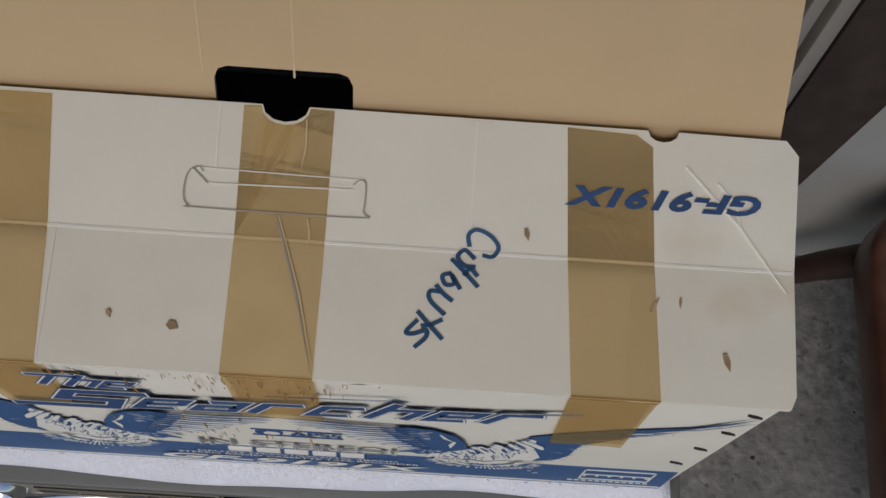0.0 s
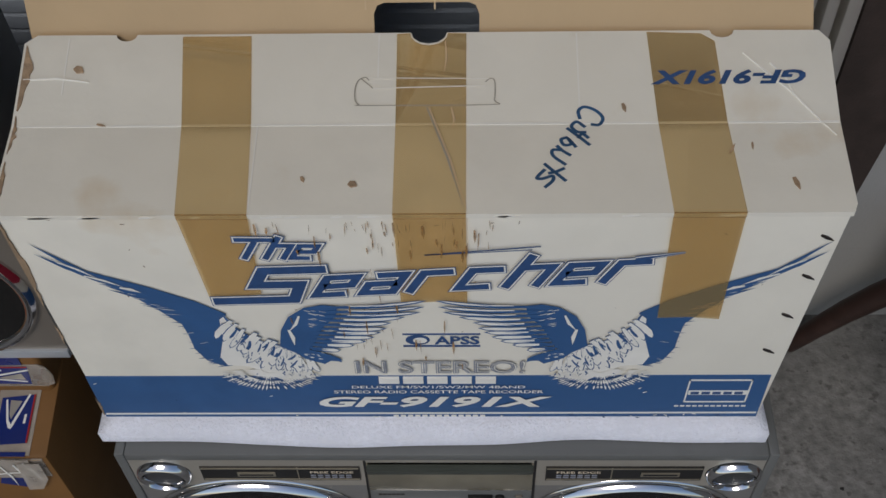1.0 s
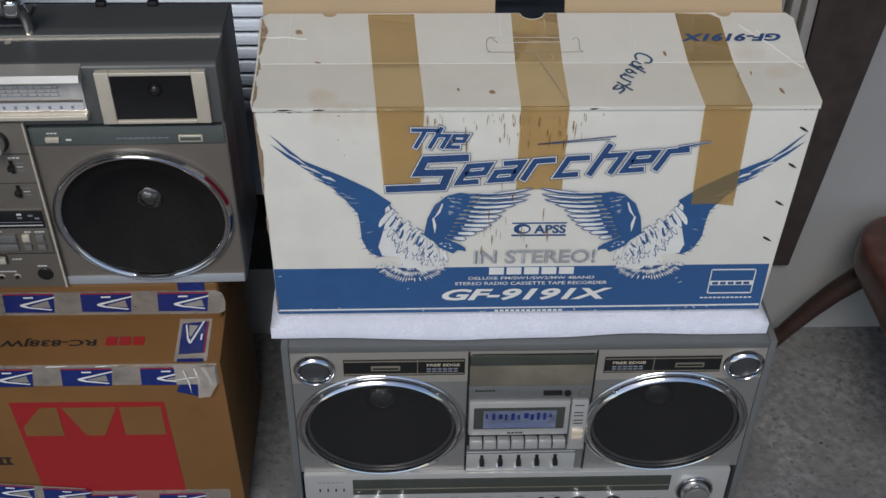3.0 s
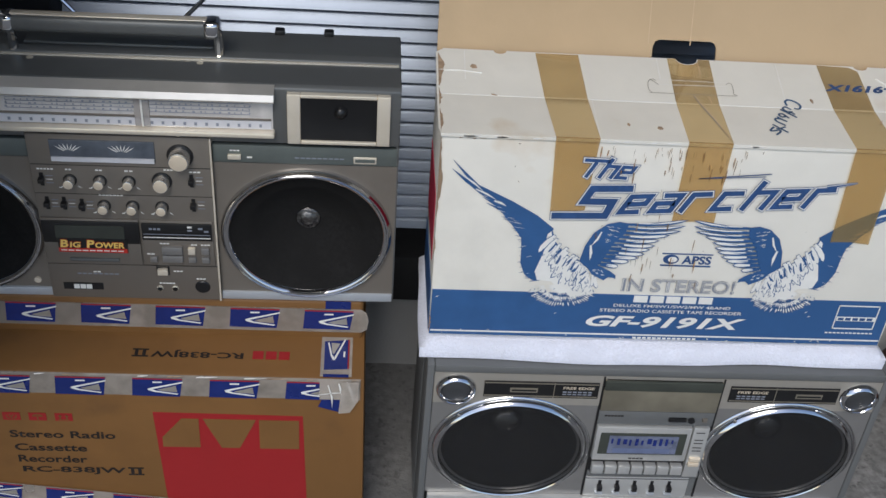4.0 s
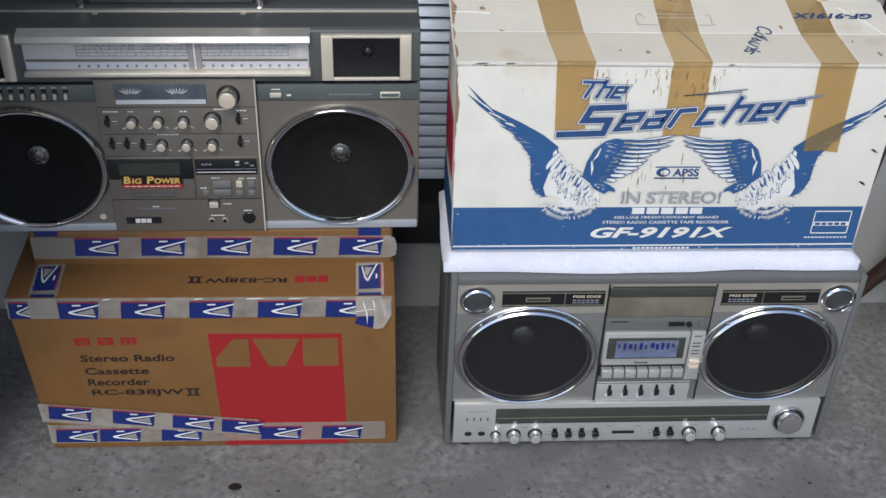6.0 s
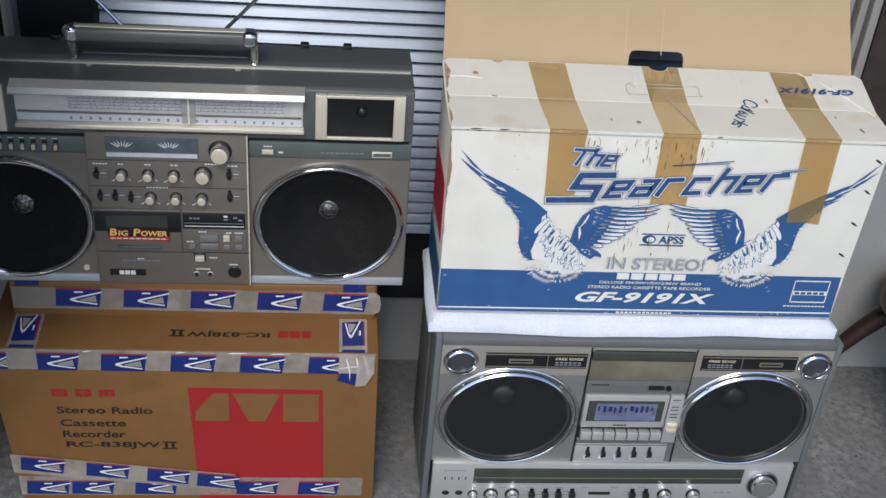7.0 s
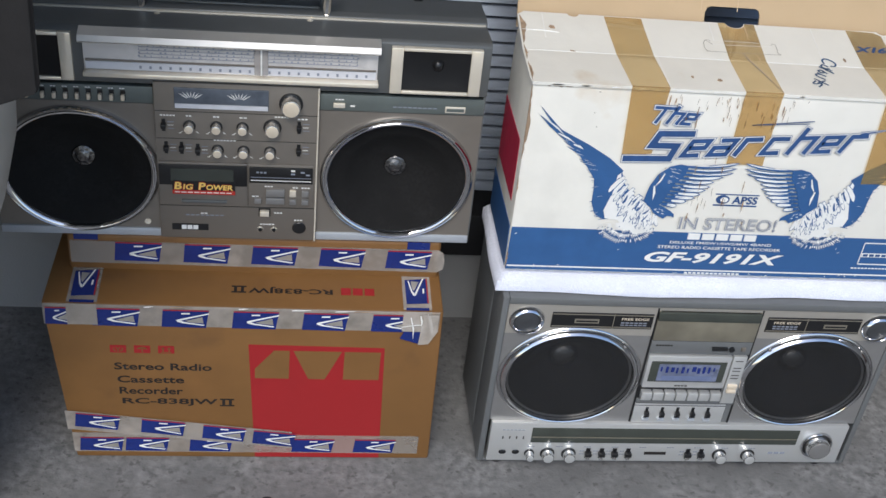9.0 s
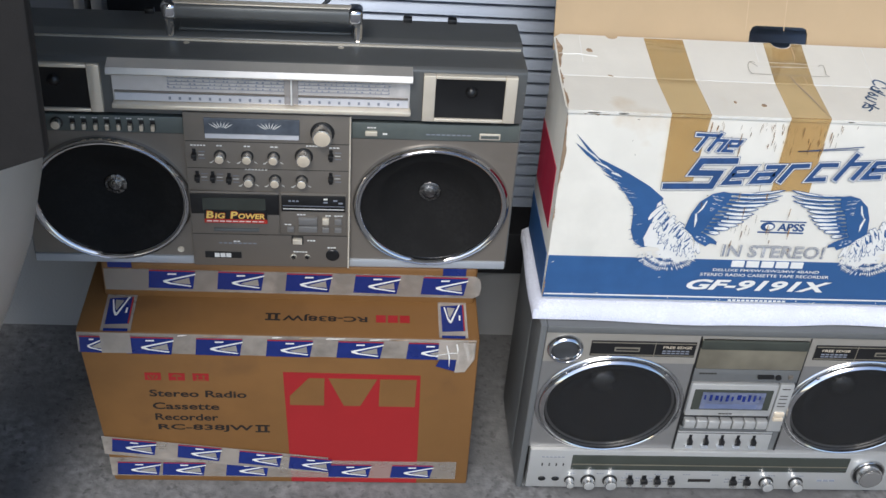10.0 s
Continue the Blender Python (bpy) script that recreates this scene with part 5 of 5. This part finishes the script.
    part("printed_logo", bars(-0.1, 0.0665, -0.0645, 0.0725, front(V), 1, 0.0, 0.0005), BLACK_INK, tuner)
    part("printed_logo", bars(0.105, 0.0705, 0.135, 0.0745, front(V), 3, 0.2, 0.0004), GREY_INK, tuner)
    for i in range(9):
        x = -0.29 + i * 0.045
        part("printed_text", bars(x, 0.0815, x + 0.012, 0.083, front(V), 3, 0.3, 0.0004), GREY_INK, tuner, smooth=None)
    knob(tuner, 0.181, 0.092, V, 0.0195, 0.016, SILVER, "tuning_knob", BLACK)
    part("knob_ring", lathe([(0.0215, 0.0), (0.0235, 0.0035), (0.0255, 0.0035), (0.0265, 0.0)], 0.181, V, 0.092, 36, hollow=True), CHROME, tuner, smooth=50)
    return t


# ---- brown carton with printed tape ----
def brown_carton():
    Y = 0.118
    t = thing("carton", (-0.72, 0.25, FLOOR), "brown cardboard carton with red panel and blue printed tape", "box")
    bm = bmesh.new()
    lo = [(-0.978, Y), (-0.4395, Y), (-0.4395, 0.345), (-0.978, 0.345)]
    hi = [(-1.004, Y), (-0.445, Y), (-0.447, 0.345), (-0.995, 0.345)]
    a = [bm.verts.new((x, y, FLOOR)) for x, y in lo]
    b = [bm.verts.new((x, y, 0.326 if y < 0.2 else 0.356)) for x, y in hi]
    bm.faces.new(a[::-1]), bm.faces.new(b)
    for i in range(4):
        bm.faces.new((a[i], a[(i + 1) % 4], b[(i + 1) % 4], b[i]))
    bmesh.ops.bevel(bm, geom=list(bm.edges), offset=0.005, segments=2, affect="EDGES", profile=0.6)
    part("body", bm, KRAFT, t, "brown corrugated body")
    top = bmesh.new()
    add_box(top, -0.976, -0.449, 0.187, 0.35, 0.322, 0.3998, bevel=0.006, seg=3)
    for v in top.verts:
        if v.co.z > 0.36:
            v.co.z += (v.co.x + 0.449) * 0.0105 - 0.0006
    part("raised_lid", top, KRAFT, t, "raised taped lid")
    F = front(Y)
    rise = 0.03 / 0.227
    U = lambda u, v, h: Vector((u, v, 0.3262 + (v - Y) * rise + h))
    L = front(0.187)
    part("red_panel", prism([(-0.7216, 0.2575), (-0.525, 0.2556), (-0.5185, 0.031), (-0.7105, 0.031)], F, 0.0006), RED_PRINT, t, "red printed panel")
    # three plain logo shapes, left in the board's own colour
    for pts in ([(-0.712, 0.194), (-0.6625, 0.194), (-0.6625, 0.2475), (-0.685, 0.2475), (-0.712, 0.212)], [(-0.657, 0.2475), (-0.587, 0.2475), (-0.61, 0.194), (-0.634, 0.194)], rect(-0.583, 0.194, -0.53, 0.2475)):
        part("logo_shape", prism(pts, F, 0.0012), KRAFT, t)
    for words, u0, v0, u1, v1, b in (("Stereo Radio", -0.912, 0.206, -0.774, 0.2195, 0.02), ("Cassette", -0.909, 0.181, -0.814, 0.1945, 0.02), ("Recorder", -0.907, 0.159, -0.816, 0.1725, 0.02),
                                     ("RC-838JW", -0.904, 0.1365, -0.766, 0.151, 0.022)):
        lettering("lettering", words, u0, v0, u1, v1, BLACK_INK, t, y=Y, bold=b, lift=0.0009)
    for to3, x, z, d in ((F, -0.763, 0.1365, 1), (lambda u, v, h: U(u, v, h), -0.7265, 0.1585, -1)):
        for pts in (rect(0, 0, 0.021, 0.0018), rect(0, 0.0125, 0.021, 0.0145), rect(0.0035, 0.0018, 0.0078, 0.0125), rect(0.0132, 0.0018, 0.0175, 0.0125)):
            part("lettering", prism([(x + d * a, z + d * b * (1 if d > 0 else 0.9)) for a, b in pts], to3, 0.0009), BLACK_INK, t, smooth=None)
    for i in range(3):
        u = -0.916 + i * 0.0335
        part("care_mark", prism(rect(u, 0.238, u + 0.0225, 0.2515), F, 0.0007), RED_PRINT, t)
        if i == 0:
            lines = [[(0.005, 0.0095), (0.0055, 0.005), (0.0085, 0.003)], [(0.0175, 0.0095), (0.017, 0.005), (0.014, 0.003)], [(0.0085, 0.0105), (0.0112, 0.006), (0.0112, 0.002)], [(0.014, 0.0105), (0.0112, 0.006)]]
        elif i == 1:
            lines = [[(0.0045, 0.0075), (0.0075, 0.0105), (0.0112, 0.0112), (0.015, 0.0105), (0.018, 0.0075)], [(0.0055, 0.0085), (0.017, 0.0085)], [(0.0112, 0.0085), (0.0112, 0.0025), (0.0128, 0.0025)]]
        else:
            lines = [[(0.007, 0.003), (0.007, 0.011)], [(0.005, 0.0085), (0.007, 0.011), (0.009, 0.0085)], [(0.0155, 0.003), (0.0155, 0.011)], [(0.0135, 0.0085), (0.0155, 0.011), (0.0175, 0.0085)], [(0.004, 0.0022), (0.0185, 0.0022)]]
        for line in lines:
            part("care_mark", ribbon([(u + a, 0.238 + b) for a, b in line], 0.0016, F, 0.0012), KRAFT, t, smooth=None)
    lettering("lettering", "RC-838JW", -0.7235, 0.145, -0.604, 0.158, BLACK_INK, t, to3=U, turned=True, bold=0.022, lift=0.0009)
    part("logo_shape", bars(-0.592, 0.146, -0.541, 0.159, U, 3, 0.18, 0.001), RED_PRINT, t)

    def label(parent, to3, u, v, w, h, tilt=0.0, upright=False):
        """One blue printed field of the tape with its red head line and white arrow."""
        sk = lambda a, b: (u + a * w, v + b * h + tilt * a * w) if not upright else (u + b * h, v + a * w)
        q = lambda pts: [sk(*p) for p in pts]
        lift = lambda k: (lambda a, b, hh: to3(a, b, k + hh))
        lab = part("tape_label", prism(q([(0, 0.02), (0.93, 0), (1, 1), (0.04, 1)]), lift(0.0012), 0.0003), BLUE_LABEL, parent, "blue printed tape label", smooth=None)
        part("red_line", prism(q([(0.04, 0.945), (0.99, 0.945), (1, 1), (0.04, 1)]), lift(0.0016), 0.0003), RED_PRINT, lab, smooth=None)
        for pts in ([(0.31, 0.42), (0.36, 0.47), (1, 0.85), (1, 0.79), (0.42, 0.42)], [(0.31, 0.42), (0.33, 0.34), (0.45, 0.26), (0.88, 0.13), (0.9, 0.18), (0.48, 0.32), (0.4, 0.41)], [(0.5, 0.38), (0.86, 0.62), (0.88, 0.27), (0.6, 0.31)]):
            part("arrow", prism(q(pts), lift(0.0016), 0.0003), WHITE_INK if pts[0][0] < 0.4 else SILVER_WARM, lab, smooth=None)
        part("printed_text", prism(q([(0.42, 0.76), (0.6, 0.77), (0.6, 0.84), (0.42, 0.83)]), lift(0.0016), 0.0003), WHITE_INK, lab, smooth=None)

    # tape along the front's upper edge
    tp = part("tape", prism(rect(-1.002, 0.2885, -0.45, 0.3245), F, 0.0008), TAPE_CLEAR, t, "clear tape with blue labels")
    for u in (-0.937, -0.8425, -0.745, -0.6465, -0.548):
        label(tp, F, u, 0.2875, 0.066, 0.0315)
    label(tp, F, -1.0, 0.2885, 0.034, 0.0305)
    # lower edge: one straight run, one slanting over it
    tp = part("tape", prism([(-0.98, 0.0405), (-0.459, 0.0405), (-0.459, 0.0775), (-0.981, 0.079)], F, 0.0008), TAPE_CLEAR, t, "clear tape with blue labels")
    for u in (-0.972, -0.905, -0.81, -0.655, -0.56):
        label(tp, F, u, 0.0425, 0.066, 0.028)
    tp = part("tape", prism([(-0.986, 0.0885), (-0.655, 0.052), (-0.655, 0.086), (-0.988, 0.1255)], front(Y - 0.0021), 0.0006), TAPE_CLEAR, t, "clear tape with blue labels")
    for u, v in ((-0.975, 0.0945), (-0.88, 0.0835), (-0.79, 0.0725), (-0.715, 0.0625)):
        label(tp, front(Y - 0.0021), u, v, 0.066, 0.028, tilt=-0.11)
    # front of the raised lid, and two runs across the top
    tp = part("tape", prism([(-0.972, 0.346), (-0.452, 0.346), (-0.444, 0.351), (-0.442, 0.366), (-0.445, 0.38), (-0.452, 0.385), (-0.972, 0.383)], L, 0.0012), TAPE_CLEAR, t, "clear tape with blue labels")
    for u in (-0.9125, -0.817, -0.7215, -0.625, -0.5285):
        label(tp, L, u, 0.3505, 0.0665, 0.0325)
    for u0 in (-0.97, -0.503):
        tp = part("tape", prism(rect(u0, Y + 0.002, u0 + 0.041, 0.187), U, 0.0008), TAPE_CLEAR, t, "clear tape with blue labels")
        label(tp, U, u0 + 0.004, 0.13, 0.052, 0.033, upright=True)
        part("tape_label", prism(rect(u0 + 0.004, Y + 0.001, u0 + 0.037, 0.123), U, 0.0014), BLUE_LABEL, tp, smooth=None)
        part("tape_label", prism(rect(u0 + 0.004, 0.3855, u0 + 0.037, 0.3985), front(0.1862), 0.0006), BLUE_LABEL, tp, smooth=None)
        tp2 = part("tape", prism(rect(u0, 0.291, u0 + 0.041, 0.3275), front(Y - 0.0032), 0.0008), TAPE_CLEAR, t)
    part("tape_label", prism([(-0.505, 0.277), (-0.478, 0.268), (-0.468, 0.29), (-0.5, 0.2895)], front(Y - 0.0026), 0.0006), BLUE_LABEL, t, smooth=None)
    for p, q, w in (((-0.492, 0.318), (-0.486, 0.276), 0.0022), ((-0.478, 0.321), (-0.474, 0.283), 0.003), ((-0.468, 0.324), (-0.458, 0.284), 0.004), ((-0.505, 0.3), (-0.462, 0.305), 0.0016)):
        part("tape_end", prism(stroke(p, q, w, 0.002), front(Y - 0.0052), 0.0004), WHITE_INK, t, smooth=None)
    part("tape_end", prism([(-0.478, 0.268), (-0.463, 0.27), (-0.452, 0.292), (-0.452, 0.324), (-0.474, 0.324)], front(Y - 0.0055), 0.0006), TAPE_CLEAR, t)
    rng = random.Random(5)
    for i in range(16):
        x = rng.uniform(-0.97, -0.47)
        part("crease", prism(stroke((x, 0.322), (x + rng.uniform(0.008, 0.03), 0.3235), 0.0016), front(Y - 0.001), 0.0006), KRAFT_TORN if i % 2 else CREASE, t, smooth=None)
    return t


# ---- stool ----
def stool():
    t = thing("stool", (0.62, 0.23, FLOOR), "low dark red-brown wooden stool with splayed legs", "stool")
    X0, X1, Y0, Y1, r = 0.454, 0.84, 0.03, 0.445, 0.075
    pts = []
    for cx, cy, a0 in ((X1 - r, Y1 - r, 0), (X0 + r, Y1 - r, 90), (X0 + r, Y0 + r, 180), (X1 - r, Y0 + r, 270)):
        for i in range(8):
            a = radians(a0 + 90 * i / 7)
            pts.append((cx + r * math.cos(a), cy + r * math.sin(a)))
    bm = prism(pts, upward(0.236), 0.064)
    bmesh.ops.bevel(bm, geom=[e for e in bm.edges if abs(e.verts[0].co.z - e.verts[1].co.z) < 0.001], offset=0.012, segments=3, affect="EDGES", profile=0.5)
    part("seat", bm, STOOL_WOOD, t, "thick rounded wooden seat")
    part("seat_rail", cbox(X0 + 0.03, X1 - 0.03, Y0 + 0.03, Y1 - 0.03, 0.208, 0.2365, bevel=0.006), STOOL_EDGE, t)
    for fx, fy, sx, sy in ((0.378, 0.426, 0.53, 0.4), (0.41, -0.075, 0.56, 0.06), (0.9, 0.424, 0.76, 0.395), (0.9, 0.0, 0.76, 0.075)):
        leg = bmesh.new()
        n = 7
        line = []
        for i in range(n):
            f = i / (n - 1)
            line.append((fx + (sx - fx) * f, fy + (sy - fy) * f, FLOOR + 0.009 + (0.235 - FLOOR) * (f + 0.12 * math.sin(math.pi * f))))
        tube(line, 0.0115, 12, leg, taper=1.8)
        part("leg", leg, STOOL_EDGE, t, smooth=60)
        mid = 0.55
        bx, by = fx + (sx - fx) * mid, fy + (sy - fy) * mid
        arc = [(bx, by, FLOOR + 0.15), (bx + (sx - fx) * 0.28, by, FLOOR + 0.168), (bx + (sx - fx) * 0.6, by, FLOOR + 0.165), (bx + (sx - fx) * 0.85, by, FLOOR + 0.135)]
        part("bracket", tube(arc, 0.009, 8), STOOL_EDGE, t, smooth=60)
    return t


# ---- pale tub with a dark cover ----
def tub():
    c = (-1.222, -0.06)
    t = thing("tub", (c[0], c[1], FLOOR), "pale rounded plastic tub half hidden by a dark cover", "tub")
    prof = [(0.11, 0.0), (0.13, 0.006), (0.135, 0.03), (0.12, 0.12), (0.13, 0.3), (0.165, 0.4), (0.205, 0.49), (0.236, 0.57), (0.256, 0.65), (0.262, 0.74), (0.262, 1.14), (0.255, 1.15), (0.0005, 1.15)]
    part("bowl", lathe(prof, c[0], c[1], FLOOR, 56, axis="z"), WHITE_PLASTIC, t, "pale curved plastic shell", smooth=60)
    part("foot_ring", lathe([(0.128, 0.0), (0.139, 0.004), (0.141, 0.022), (0.134, 0.034)], c[0], c[1], FLOOR, 56, axis="z", hollow=True), WHITE_PLASTIC, t, smooth=60)
    part("waist_band", lathe([(0.2625, 0.74), (0.2655, 0.745), (0.2655, 0.757), (0.2625, 0.762)], c[0], c[1], FLOOR, 56, axis="z", hollow=True), WHITE_PLASTIC, t, smooth=60)
    cv = thing("cover", (c[0], c[1], 1.18), "dark grey stiff cover hanging over the pale tub", "cover")
    sheet = prism([(-0.865, 0.896), (-0.86, 1.196), (-1.5, 1.196), (-1.5, 0.64)], front(-0.326), 0.016)
    bmesh.ops.bevel(sheet, geom=list(sheet.edges), offset=0.004, segments=2, affect="EDGES", profile=0.5)
    part("hanging_panel", sheet, COVER, cv)
    part("top_panel", cbox(-1.5, -0.91, -0.3255, 0.15, 1.1785, 1.195, bevel=0.005), COVER, cv)
    return t


# ---- small marks on the floor ----
def floor_bits():
    rng = random.Random(17)
    # small floor hole, added as a flat black disc whose colour gives its darkness
    hole = lathe([(0.0105, 0.0), (0.0095, 0.0012), (0.006, 0.0018), (0.0004, 0.0018)], -0.689, 0.03, FLOOR, 14, axis="z", ez=0.75)
    solid("pebble", hole, BLACK, "flat black disc standing in for a small dark hole in the concrete", "stone")
    bm = bmesh.new()
    for i in range(260):
        x, y = rng.uniform(-1.1, 0.75), rng.uniform(-0.35, 0.47)
        if y > 0.05 and x < 0.26:
            y = rng.uniform(-0.35, 0.05)
        s = rng.choice((0.0007, 0.0009, 0.0012, 0.0016, 0.0022))
        g = bmesh.ops.create_icosphere(bm, subdivisions=1, radius=s)["verts"]
        for v in g:
            v.co = Vector((v.co.x * rng.uniform(0.8, 1.8) + x, v.co.y * rng.uniform(0.8, 1.5) + y, v.co.z * 0.5 + FLOOR + s * 0.2))
    solid("grit", bm, DARK_GAP, "dark grit scattered on the concrete", "grit", kind="stuff")


white_carton()
towel()
dark_stereo()
silver_stereo()
brown_carton()
stool()
tub()
floor_bits()
